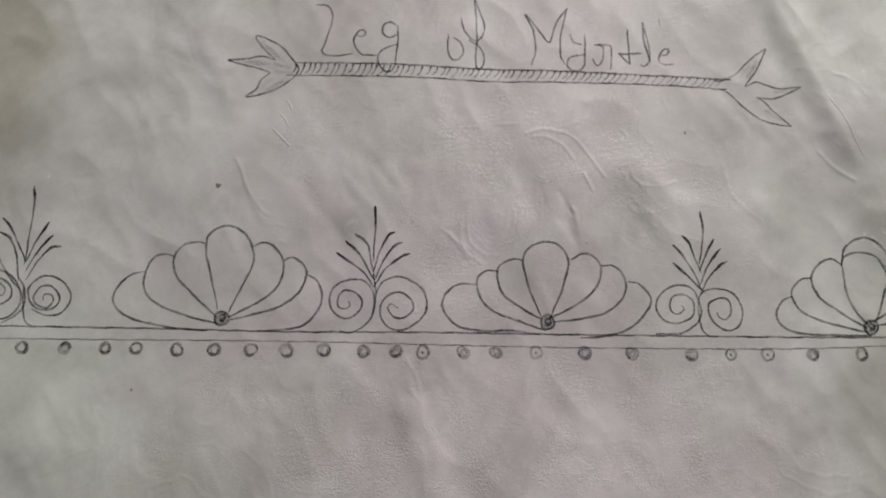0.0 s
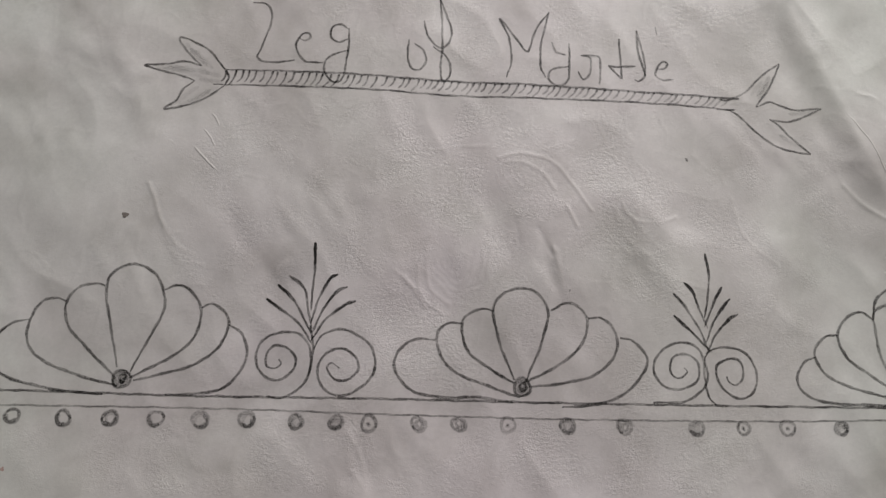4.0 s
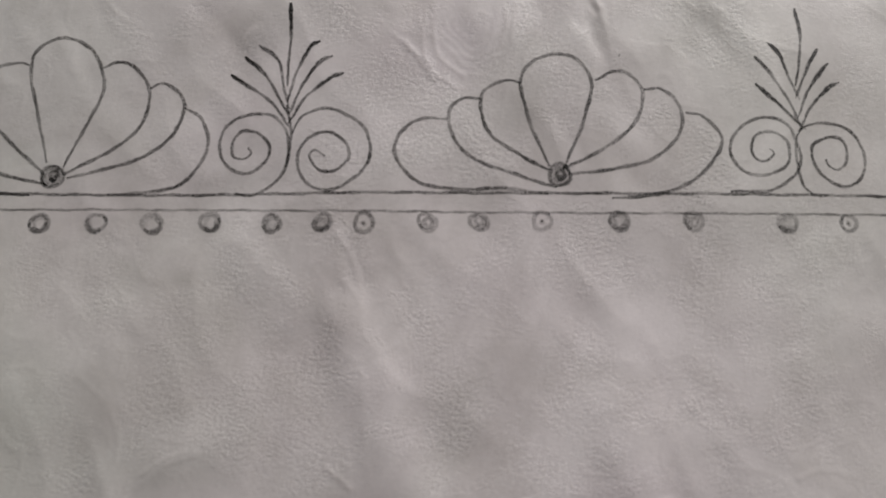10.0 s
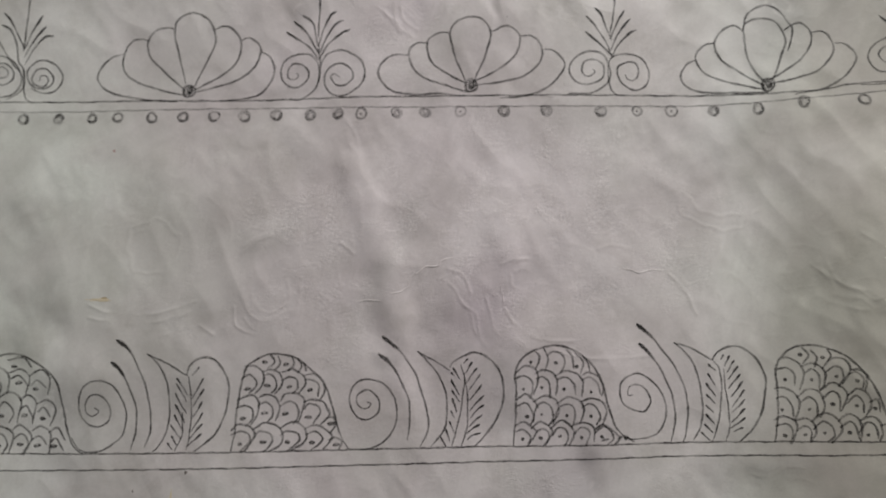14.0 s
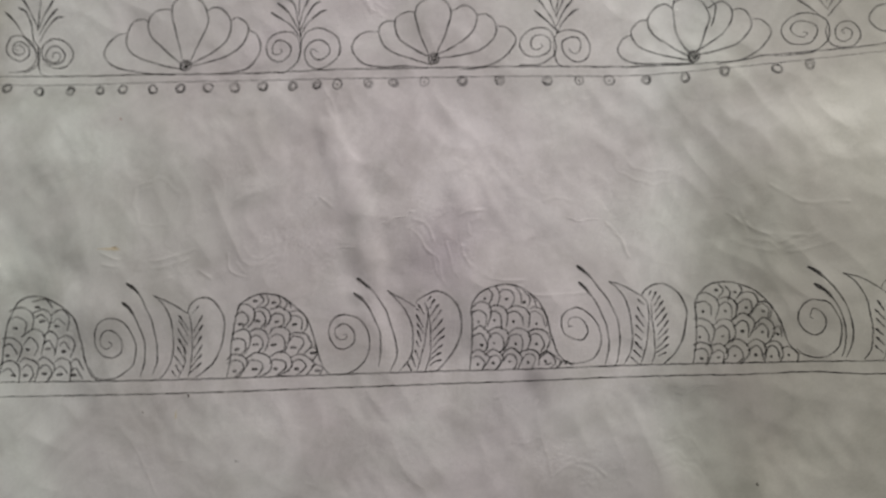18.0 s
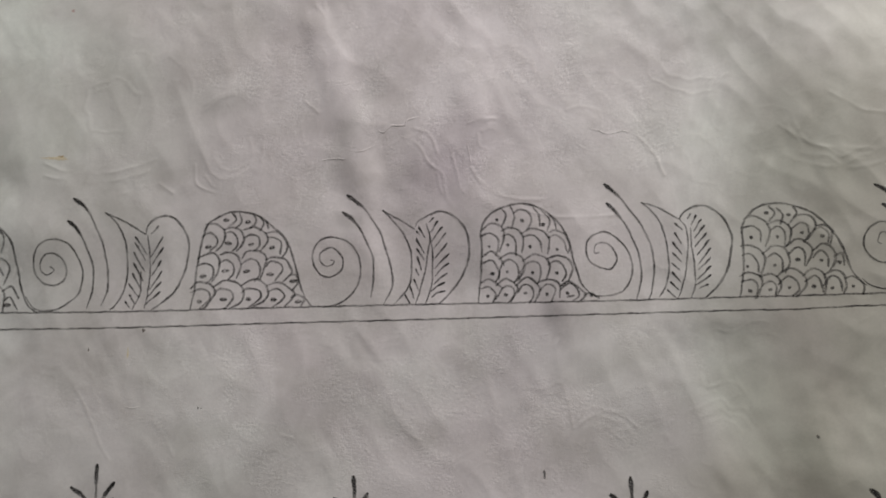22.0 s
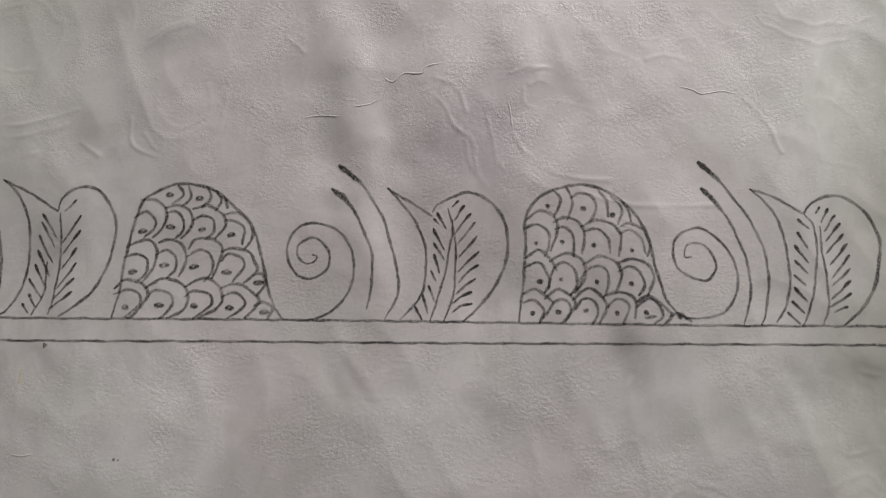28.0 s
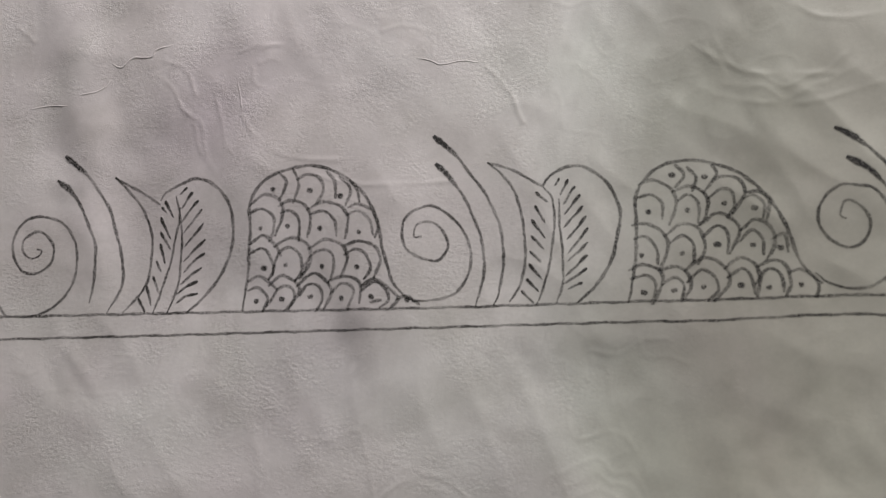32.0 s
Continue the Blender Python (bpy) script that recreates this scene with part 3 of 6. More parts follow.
# ghosts of drawings on the other face
ring(0.034, 0.55, -16.8, 33.0, 3.5, 180, 400)
ring(0.034, 0.55, -16.8, 33.0, 5.5, 180, 400)
ring(0.034, 0.55, -16.8, 33.0, 7.5, 180, 400)
ring(0.034, 0.55, -16.8, 33.0, 9.5, 180, 400)
ring(0.046, 0.6, -110.6, -58.0, 9.5, 0, 360)
ring(0.046, 0.6, -67.2, -73.3, 7.0, 180, 400)
ring(0.046, 0.6, -67.2, -73.3, 10.0, 180, 400)
ring(0.046, 0.6, 131.4, -58.6, 14.0, 190, 330)
ring(0.046, 0.6, 131.4, -58.6, 17.0, 190, 330)
ring(0.036, 0.6, 55.0, -168.9, 8.0, 30, 150)
ring(0.036, 0.6, 55.0, -168.9, 11.0, 30, 150)
ring(0.036, 0.6, 55.0, -168.9, 14.0, 30, 150)
ring(0.036, 0.6, 91.5, -165.0, 7.0, 30, 150)
ring(0.036, 0.6, 91.5, -165.0, 10.0, 30, 150)
ring(0.036, 0.6, 91.5, -165.0, 12.5, 30, 150)
ring(0.046, 0.6, 86.4, -33.5, 12.0, 200, 330)
ring(0.046, 0.6, 86.4, -33.5, 16.0, 200, 330)


def height(x, y):
    """The sheet's height at a place, all in millimetres."""
    u = min(max((x - X0) / (X1 - X0) * (NX - 1), 0), NX - 1.001)
    v = min(max((y - Y0) / (Y1 - Y0) * (NY - 1), 0), NY - 1.001)
    i, j = int(u), int(v)
    a, b = u - i, v - j
    return (relief[j, i] * (1 - a) + relief[j, i + 1] * a) * (1 - b) + (relief[j + 1, i] * (1 - a) + relief[j + 1, i + 1] * a) * b


def sheet():
    """Upper face as a grid, with a thin edge and an under face."""
    n = NX * NY
    top = np.stack([gx.ravel(), gy.ravel(), relief.ravel()], 1)
    i = np.arange(n).reshape(NY, NX)
    rim = np.concatenate([i[0, :-1], i[:-1, -1], i[-1, :0:-1], i[:0:-1, 0]])
    low = top[rim] - (0, 0, 0.25)
    quads = np.stack([i[:-1, :-1], i[:-1, 1:], i[1:, 1:], i[1:, :-1]], -1).reshape(-1, 4)
    k = np.arange(len(rim))
    after = np.roll(k, -1)
    edge = np.stack([rim[after], rim[k], n + k, n + after], 1)
    me = bpy.data.meshes.new("drawing_sheet")
    verts = np.concatenate([top, low]) * 0.001
    faces = np.concatenate([quads, edge])
    me.vertices.add(len(verts))
    me.vertices.foreach_set("co", verts.ravel())
    me.loops.add(faces.size)
    me.loops.foreach_set("vertex_index", faces.ravel())
    me.polygons.add(len(faces))
    me.polygons.foreach_set("loop_start", np.arange(len(faces)) * 4)
    me.polygons.foreach_set("use_smooth", np.ones(len(faces), bool))
    me.update(calc_edges=True)
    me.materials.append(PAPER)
    return new("drawing_sheet", me)


paper = tagged(sheet(), "crumpled off-white drawing paper covered with pencil patterns", "drawing")


# ---- pencil strokes ----
dice = random.Random(3)


def smooth_way(numbers, step=0.45, shake=0.07):
    """A flowing line through the given x, y pairs, in even steps."""
    p = [Vector(numbers[i:i + 2]) for i in range(0, len(numbers), 2)]
    p = [p[0] * 2 - p[1]] + p + [p[-1] * 2 - p[-2]]
    way = []
    for a, b, c, d in zip(p, p[1:], p[2:], p[3:]):
        count = max(2, int((c - b).length / step))
        for k in range(count):
            s = k / count
            way.append(0.5 * (2 * b + (c - a) * s + (2 * a - 5 * b + 4 * c - d) * s * s + (3 * b - a - 3 * c + d) * s ** 3))
    way.append(p[-2])
    a, b = dice.uniform(0, 6), dice.uniform(0, 6)
    return [q + Vector((math.sin(k * 0.33 + a) + 0.5 * math.sin(k * 0.9 + b), math.sin(k * 0.29 + b) + 0.5 * math.sin(k * 0.8 + a))) * shake for k, q in enumerate(way)]


def lay(bm, layer, way, width, taper=0.6, tip=0.0, press=1.0, broad=0.25):
    """One stroke: a low mound of graphite along the way; tip: how much of its start is pressed broad and dark."""
    n, rows = len(way), []
    wave = dice.uniform(0, 6)
    for k, q in enumerate(way):
        ahead = (way[min(k + 1, n - 1)] - way[max(k - 1, 0)]).normalized()
        side = Vector((-ahead.y, ahead.x))
        s = k / max(n - 1, 1)
        w = 1.17 * width * (1 + 0.13 * math.sin(k * 0.55 + wave) + 0.1 * math.sin(k * 1.7 + wave * 2))
        force = press * (1 + 0.16 * math.sin(k * 0.21 + wave))
        w *= min(1, taper + (1 - taper) * (1 - s if tip else min(s, 1 - s)) * 8)
        if tip:
            swell = min(1.0, max(0.0, (1 - s / tip) * 1.7))
            w *= (1 + broad * swell) * min(1, 0.5 + s / tip * 2.5)
            force *= 1 + 0.8 * swell
        row = []
        for e, lift, laid in ((-0.85, 0.035, 0.0), (-0.38, 0.055, 0.85), (0.38, 0.055, 0.85), (0.85, 0.035, 0.0)):
            c = q + side * (w * e)
            v = bm.verts.new((c.x * 0.001, c.y * 0.001, (height(c.x, c.y) + lift) * 0.001))
            v[layer] = laid * force
            row.append(v)
        rows.append(row)
    for a, b in zip(rows, rows[1:]):
        for i in range(3):
            bm.faces.new((a[i], b[i], b[i + 1], a[i + 1]))


def drawn(parent, name, mat, *strokes, label=""):
    """A mesh of one or more strokes, each given as (way, options)."""
    bm = bmesh.new()
    layer = bm.verts.layers.float.new("graphite")
    for way, given in strokes:
        lay(bm, layer, way, **given)
    ob = part(name, bm, mat, parent, label)
    ob.matrix_parent_inverse = parent.matrix_basis.inverted()
    return ob


def motif(name, x, y, label):
    ob = tagged(new(name), label)
    ob.parent = paper
    ob.location = (x * 0.001, y * 0.001, 0)
    return ob


def line(parent, name, width, *numbers, taper=0.6, press=1.0):
    mat = SOFT_PENCIL if width < 0.35 else PENCIL
    if name == "petal":
        numbers = onward(numbers, 0.8)
    drawn(parent, name, mat, (smooth_way(numbers), dict(width=width, taper=taper, press=press, tip=0.5 if name == "barb" else 0.0, broad=0.3 if name == "barb" else 0.25)))


def onward(numbers, more):
    """The same line, carried on a little at its end."""
    a, b = Vector(numbers[-4:-2]), Vector(numbers[-2:])
    return [*numbers, *(b + (b - a).normalized() * more)]


def frond(parent, width, *numbers):
    """A thin stroke with a dark, pressed tip at its start."""
    way = smooth_way(onward(numbers, 1.8) if width < 0.42 else numbers)
    reach = sum((b - a).length for a, b in zip(way, way[1:]))
    drawn(parent, "frond", DARK_PENCIL, (way, dict(width=width, taper=0.35, tip=min(0.55, 8.0 / reach), press=0.68, broad=0.85 if width > 0.42 else 0.4)))


def whorl(x, y, radius, inner, turns, start, squash=1.0):
    """Points of a winding line from the rim inwards."""
    n = max(8, int(turns * 16))
    return [Vector((x + math.cos(start + turns * math.tau * k / n) * (radius + (inner - radius) * k / n),
                    y + math.sin(start + turns * math.tau * k / n) * (radius + (inner - radius) * k / n) * squash)) for k in range(n + 1)]


def lopsided(own, x, y, r0, r1, turns, start):
    """A hand-drawn loop that never closes quite round."""
    a, c, lean, squash = own.uniform(0, 6), own.uniform(0, 6), own.uniform(0, 3), own.uniform(0.84, 0.98)
    way = []
    for q in whorl(0, 0, r0, r1, turns, start, squash):
        turn = math.atan2(q.y, q.x)
        q = q * (1 + 0.07 * math.sin(2 * turn + a) + 0.05 * math.sin(3 * turn + c) + own.uniform(-0.03, 0.03))
        way.append(Vector((x + q.x * math.cos(lean) - q.y * math.sin(lean), y + q.x * math.sin(lean) + q.y * math.cos(lean))))
    return way


def button(parent, x, y, radius):
    own = random.Random(int(x * 10))
    drawn(parent, "button", PENCIL, (lopsided(own, x, y, radius, radius * 0.96, 1.15, own.uniform(0, 6)), dict(width=0.5, press=0.95)),
          (lopsided(own, x, y, radius * 0.8, radius * 0.72, 1.4, own.uniform(0, 6)), dict(width=0.55, press=0.35)),
          (lopsided(own, x - 0.3, y, radius * 0.6, radius * 0.45, 1.1, own.uniform(0, 6)), dict(width=0.6, press=0.35)),
          (lopsided(own, x + 0.25, y + 0.15, radius * 0.42, radius * 0.3, 1.2, own.uniform(0, 6)), dict(width=0.5, press=1.1)),
          (lopsided(own, x + 0.3, y - 0.5, radius * 0.25, radius * 0.2, 1.0, own.uniform(0, 6)), dict(width=0.45, press=1.0)))


def bead(parent, x, y, radius, turn, look_of):
    """A small lopsided ring: open, thick, filled, wound (a curl), dotted or light."""
    own = random.Random(turn * 7 + 1)
    heavy = own.uniform(1.2, 3.4)
    firm = {"open": 0.72, "thick": 0.68, "filled": 0.6, "wound": 0.76, "dotted": 0.68, "light": 0.8}[look_of]
    strokes = [(lopsided(own, x, y, radius * 0.95, radius * 0.88, 1.1, own.uniform(0, 6)), dict(width=0.62, press=firm))]
    if look_of in ("open", "thick", "filled"):
        strokes.append((lopsided(own, x, y, radius * 0.88, radius * 0.72, 0.45, heavy), dict(width=0.72, press=firm * 0.8)))
    if look_of in ("thick", "filled"):
        strokes.append((lopsided(own, x + 0.1, y - 0.1, radius * 0.66, radius * 0.55, 0.9, heavy + 2), dict(width=0.5, press=firm * 0.55)))
    if look_of == "filled":
        strokes.append((lopsided(own, x - 0.15, y + 0.1, radius * 0.42, radius * 0.2, 1.0, heavy + 1), dict(width=0.6, press=firm * 0.4)))
    if look_of == "wound":
        strokes.append((lopsided(own, x, y, radius * 0.72, radius * 0.2, 1.3, heavy), dict(width=0.5, press=firm * 0.9)))
    if look_of in ("dotted", "light"):
        strokes.append((lopsided(own, x - 0.1, y - 0.1, 0.32, 0.12, 1.0, 2.0), dict(width=0.5, press=firm)))
    drawn(parent, "ring", SOFT_PENCIL if look_of in ("light", "wound") else PENCIL, *strokes)


def longer(numbers, more=0.45):
    """The same line, carried on a little at both ends."""
    p = [Vector(numbers[i:i + 2]) for i in range(0, len(numbers), 2)]
    a, b = p[0] + (p[0] - p[1]).normalized() * more, p[-1] + (p[-1] - p[-2]).normalized() * more * 1.5
    return [*a, *numbers[2:-2], *b]


def scale(parent, dot, *arcs, long_eyes=False):
    """One fish scale: its arcs and the short dab in its middle."""
    strokes = [(smooth_way(longer(a)), dict(width=0.46 if k else 0.5, taper=0.6, press=0.92)) for k, a in enumerate(arcs)]
    if dot and long_eyes:
        x, y = dot
        half, rise = dice.uniform(0.85, 1.3), dice.uniform(-0.1, 0.3)
        strokes.append((smooth_way([x - half, y - rise * 0.6, x - 0.1, y + 0.45, x + half, y + rise], 0.2, 0.03), dict(width=0.36, press=0.85, taper=0.5)))
        strokes.append((smooth_way([x - half, y - rise * 0.6 - 0.1, x + 0.1, y - 0.25, x + half, y + rise], 0.2, 0.03), dict(width=0.52, press=1.1, taper=0.5)))
    elif dot:
        x, y = dot
        tilt, half = dice.uniform(-0.5, 0.3), dice.uniform(0.35, 0.65)
        dx, dy = half * math.cos(tilt), half * math.sin(tilt)
        strokes.append((smooth_way([x - dx, y - dy, x + 0.1, y + 0.15, x + dx, y + dy], 0.2, 0.03), dict(width=0.68, press=1.15, taper=0.6)))
        if dice.random() < 0.5:
            strokes.append((smooth_way([x - dx * 0.5, y + 0.4, x + dx, y + 0.2, x + dx * 0.4, y - 0.5], 0.2, 0.03), dict(width=0.4, press=0.8)))
    drawn(parent, "fish_scale", PENCIL, *strokes)


def hatch(parent, *numbers):
    """Slanted short strokes between the arrow's two shaft lines."""
    p = [Vector(numbers[i:i + 2]) for i in range(0, len(numbers), 2)]
    upper, lower = smooth_way([c for q in p[:4] for c in q], 0.3), smooth_way([c for q in p[4:] for c in q], 0.3)

    def at(way, x):
        return min(way, key=lambda q: abs(q.x - x))

    x = upper[0].x + 0.6
    while x < upper[-1].x - 1:
        a = at(upper, x).copy()
        lean = 1.9 + 1.4 * (x - upper[0].x) / (upper[-1].x - upper[0].x)
        b = at(lower, x - lean).copy()
        middle = (a + b) / 2 + Vector((0.5, 0.1))
        b = a + (b - a) * dice.uniform(0.72, 1.0)
        drawn(parent, "hatch_stroke", PENCIL, (smooth_way([*a, *middle, *b]), dict(width=0.36, taper=0.25, tip=0.3, press=0.75 - 0.25 * (x - upper[0].x) / (upper[-1].x - upper[0].x))))
        x += dice.uniform(1.6, 2.7)


def stain(name, x, y, rx, ry, mat, label):
    """A thin dried spot with an uneven rim."""
    bm = bmesh.new()
    n = 22
    rim = []
    for k in range(n):
        a = math.tau * k / n
        r = 1 + 0.22 * math.sin(3 * a + x) + 0.12 * math.sin(7 * a + y)
        px, py = x + rx * r * math.cos(a), y + ry * r * math.sin(a)
        rim.append(bm.verts.new((px * 0.001, py * 0.001, (height(px, py) + 0.03) * 0.001)))
    mid = bm.verts.new((x * 0.001, y * 0.001, (height(x, y) + 0.05) * 0.001))
    for a, b in zip(rim, rim[1:] + rim[:1]):
        bm.faces.new((mid, a, b))
    part(name, bm, mat, paper, label)


def ridge(width, rise, *numbers):
    """A crisp crooked crease that stands up from the sheet."""
    bm = bmesh.new()
    way = smooth_way(numbers, 0.3, 0.05)
    rows, n = [], len(way)
    for k, q in enumerate(way):
        ahead = (way[min(k + 1, n - 1)] - way[max(k - 1, 0)]).normalized()
        side = Vector((-ahead.y, ahead.x))
        swell = min(1, 6 * min(k, n - 1 - k) / n) * dice.uniform(0.7, 1.1)
        row = []
        for e, lift in ((-1.0, -0.02), (-0.25, 0.75 * swell), (0.15, swell), (1.0, -0.02)):
            c = q + side * (width * e)
            row.append(bm.verts.new((c.x * 0.001, c.y * 0.001, (height(c.x, c.y) + (lift * rise if lift > 0 else lift)) * 0.001)))
        rows.append(row)
    for a, b in zip(rows, rows[1:]):
        for i in range(3):
            bm.faces.new((a[i], b[i], b[i + 1], a[i + 1]))
    part("crease", bm, PAPER, paper, "sharp raised crease in the paper")


# crisp creases
ridge(0.28, 0.19, -5.0, -60.8, -9.0, -62.1, -10.4, -63.9, -14.4, -64.2, -17.1, -66.5, -19.4, -65.5)
ridge(0.26, 0.15, -19.2, -69.3, -21.5, -72.2, -26.4, -73.8)
ridge(0.24, 0.14, -28.9, -76.1, -33.2, -75.8, -38.5, -76.5)
ridge(0.34, 0.11, 11.0, -70.0, 11.7, -73.6, 12.4, -77.4)
ridge(0.4, 0.1, -85.9, 72.2, -84.4, 70.4, -83.5, 68.2)
ridge(0.4, 0.1, -87.5, 67.4, -85.5, 64.8, -84.0, 62.3)
ridge(0.45, 0.12, -89.7, 62.2, -87.1, 59.4, -82.8, 55.4)
ridge(0.25, 0.14, 51.8, -63.8, 55.2, -64.5, 57.7, -65.3, 62.8, -64.2, 66.9, -64.5)
ridge(0.3, 0.09, -97.5, -158.2, -95.1, -158.6, -92.4, -158.0)
ridge(0.4, 0.1, 93.5, 79.5, 96.5, 75.4, 99.9, 69.8, 102.7, 61.7, 106.4, 54.6)

stain("stain", -106.2, 42.4, 0.9, 0.75, BROWN, "small grey-brown spot on the paper")
stain("stain", -128.1, -23.1, 0.5, 0.5, ROSE, "tiny rose-coloured spot on the paper")
stain("stain", -126.0, -76.4, 0.9, 0.55, ORANGE, "small orange spot on the paper")
stain("stain", -127.6, -76.9, 4.2, 0.55, YELLOW, "pale yellow streak on the paper")
stain("stain", -111.1, -140.4, 0.25, 0.5, BROWN, "thin brown speck on the paper")
stain("stain", -97.9, -141.2, 0.3, 1.6, YELLOW, "pale yellow streak on the paper")
stain("stain", -93.2, -133.8, 0.5, 0.6, BROWN, "tiny brown spot on the ruled line")

# ---- the drawing ----

shell_a = motif("shell_motif", -102.2, -0.5, "pencil-drawn seven-petal shell above the ruled double line")
line(shell_a, "petal", 0.5, -103.6, 2.4, -106.4, 12.1, -108.8, 21.1, -108.0, 26.3, -102.4, 29.3, -96.6, 26.8, -93.4, 21.0, -93.7, 15.9, -97.1, 8.2, -99.8, 2.1)
line(shell_a, "petal", 0.5, -109.2, 23.4, -111.4, 23.8, -115.8, 22.9, -118.4, 20.1, -119.1, 16.3, -117.0, 11.8, -111.0, 6.1, -104.3, 0.2)
line(shell_a, "petal", 0.5, -118.9, 19.0, -122.0, 19.7, -125.5, 18.6, -127.6, 14.5, -128.1, 10.0, -126.0, 5.7, -121.9, 3.1, -113.8, 0.2, -104.0, -2.1)
line(shell_a, "petal", 0.5, -128.2, 13.9, -132.3, 12.9, -136.0, 9.5, -137.4, 5.1, -135.3, 1.3, -131.0, -1.0, -124.1, -2.7, -116.3, -3.9, -107.3, -4.4)
line(shell_a, "petal", 0.5, -93.5, 22.7, -90.1, 23.9, -86.6, 22.5, -83.8, 18.4, -83.9, 12.5, -87.1, 7.6, -93.6, 3.3, -99.4, 0.2)
line(shell_a, "petal", 0.5, -83.5, 18.1, -80.9, 19.3, -77.6, 17.6, -76.0, 14.1, -77.4, 9.3, -81.4, 5.1, -87.4, 2.3, -98.1, -0.6)
line(shell_a, "petal", 0.5, -76.0, 14.0, -72.4, 11.8, -70.7, 6.9, -72.1, 2.0, -76.2, -2.1, -82.2, -3.7, -89.9, -4.2)
button(shell_a, -102.2, -0.5, 2.4)

shell_b = motif("shell_motif", 0.5, 0.1, "pencil-drawn seven-petal shell with a scribbled button at its base")
line(shell_b, "petal", 0.5, -1.5, 1.9, -5.2, 10.8, -7.1, 19.4, -5.0, 23.8, 0.0, 25.8, 4.8, 24.2, 7.3, 19.5, 5.3, 10.9, 1.8, 2.5)
line(shell_b, "petal", 0.5, -7.1, 19.5, -10.5, 20.0, -14.2, 18.0, -15.3, 15.1, -14.5, 10.7, -11.9, 7.2, -6.6, 3.9, -1.9, 1.2)
line(shell_b, "petal", 0.5, -15.1, 16.1, -19.0, 15.9, -21.7, 13.1, -20.8, 8.1, -18.5, 4.7, -13.1, 1.8, -7.2, -0.1, -0.8, -2.3)
line(shell_b, "petal", 0.5, -22.0, 11.5, -26.8, 11.7, -30.8, 9.3, -32.5, 5.6, -31.5, 2.0, -27.3, -1.6, -20.2, -2.9, -10.2, -2.7, -2.6, -3.7)
line(shell_b, "petal", 0.5, 7.9, 20.0, 11.5, 22.0, 14.6, 21.7, 17.6, 18.4, 17.1, 13.6, 14.1, 9.2, 8.4, 5.0, 1.7, 1.7)
line(shell_b, "petal", 0.5, 17.9, 18.3, 21.3, 18.6, 24.2, 16.2, 25.6, 11.8, 23.7, 7.4, 19.2, 3.7, 13.1, 1.8, 3.2, 0.3)
line(shell_b, "petal", 0.5, 26.2, 13.5, 29.6, 12.8, 33.0, 8.8, 32.4, 5.1, 28.1, 0.1, 21.3, -3.3, 11.7, -4.5)
button(shell_b, 0.5, 0.1, 2.3)

shell_c = motif("shell_motif", 103.5, 0.7, "pencil-drawn shell with a doubled middle petal")
line(shell_c, "petal", 0.5, 95.7, 20.1, 96.7, 23.1, 101.2, 24.6, 106.4, 23.3, 109.8, 17.4, 108.5, 11.5, 105.5, 3.3)
line(shell_c, "petal", 0.5, 96.0, 20.4, 96.6, 12.4, 99.3, 5.5, 102.2, 2.1)
line(shell_c, "petal", 0.5, 95.8, 20.4, 92.7, 22.4, 88.4, 20.5, 86.0, 16.3, 87.0, 11.6, 90.9, 7.6, 101.4, 0.9)
line(shell_c, "petal", 0.5, 85.9, 16.1, 82.6, 15.6, 79.8, 12.6, 79.6, 9.7, 82.5, 5.1, 90.5, 1.8, 101.9, -0.8)
line(shell_c, "petal", 0.5, 79.6, 10.1, 76.2, 8.5, 74.0, 4.3, 76.2, 0.3, 83.1, -1.8, 102.0, -2.0)
line(shell_c, "petal", 0.5, 95.8, 20.4, 97.2, 26.1, 102.8, 29.5, 107.8, 27.5, 110.6, 23.4, 112.4, 20.0, 110.7, 13.4)
line(shell_c, "petal", 0.5, 109.5, 20.2, 113.0, 22.4, 115.9, 22.4, 118.7, 19.5, 118.3, 14.9, 115.4, 10.4, 110.0, 6.0, 103.6, 2.3)
line(shell_c, "petal", 0.5, 119.0, 19.4, 122.2, 20.0, 125.0, 18.0, 126.3, 14.0, 124.5, 9.6, 120.3, 5.6, 114.5, 3.3, 105.1, 1.1)
line(shell_c, "petal", 0.5, 126.9, 15.6, 130.1, 15.2, 133.4, 11.7, 132.8, 8.1, 128.7, 3.0, 122.2, -0.8, 113.1, -2.8)
button(shell_c, 103.5, 0.7, 2.4)

scroll_a = motif("scroll_motif", -62.4, 5.4, "pencil scroll pair with dark-tipped fronds between two shells")
line(scroll_a, "spiral", 0.45, -62.4, 5.4, -61.6, 4.3, -63.2, 3.1, -65.4, 4.1, -65.5, 6.9, -63.4, 8.9, -60.0, 8.3, -57.9, 5.6, -58.8, 2.3, -62.5, 0.2, -66.5, 1.8, -68.3, 5.9, -67.1, 9.8, -63.0, 12.1, -58.1, 12.4, -55.2, 9.9, -53.9, 5.6, -54.7, 0.8, -57.6, -2.5, -61.7, -4.3, -64.9, -3.8)
line(scroll_a, "spiral", 0.45, -46.4, 3.8, -48.6, 4.9, -49.7, 3.4, -47.7, 0.9, -44.5, 0.8, -41.8, 3.2, -42.4, 6.5, -46.0, 8.7, -49.9, 7.3, -52.1, 3.8, -51.3, -0.2, -48.3, -2.8, -43.8, -2.8, -39.4, 0.2, -37.3, 4.6, -38.8, 9.5, -42.8, 12.5, -47.3, 13.5, -51.5, 11.8, -53.5, 8.1)
line(scroll_a, "stem", 0.4, -54.6, 14.3, -53.6, 8.7, -53.8, 3.8, -54.5, 1.4)
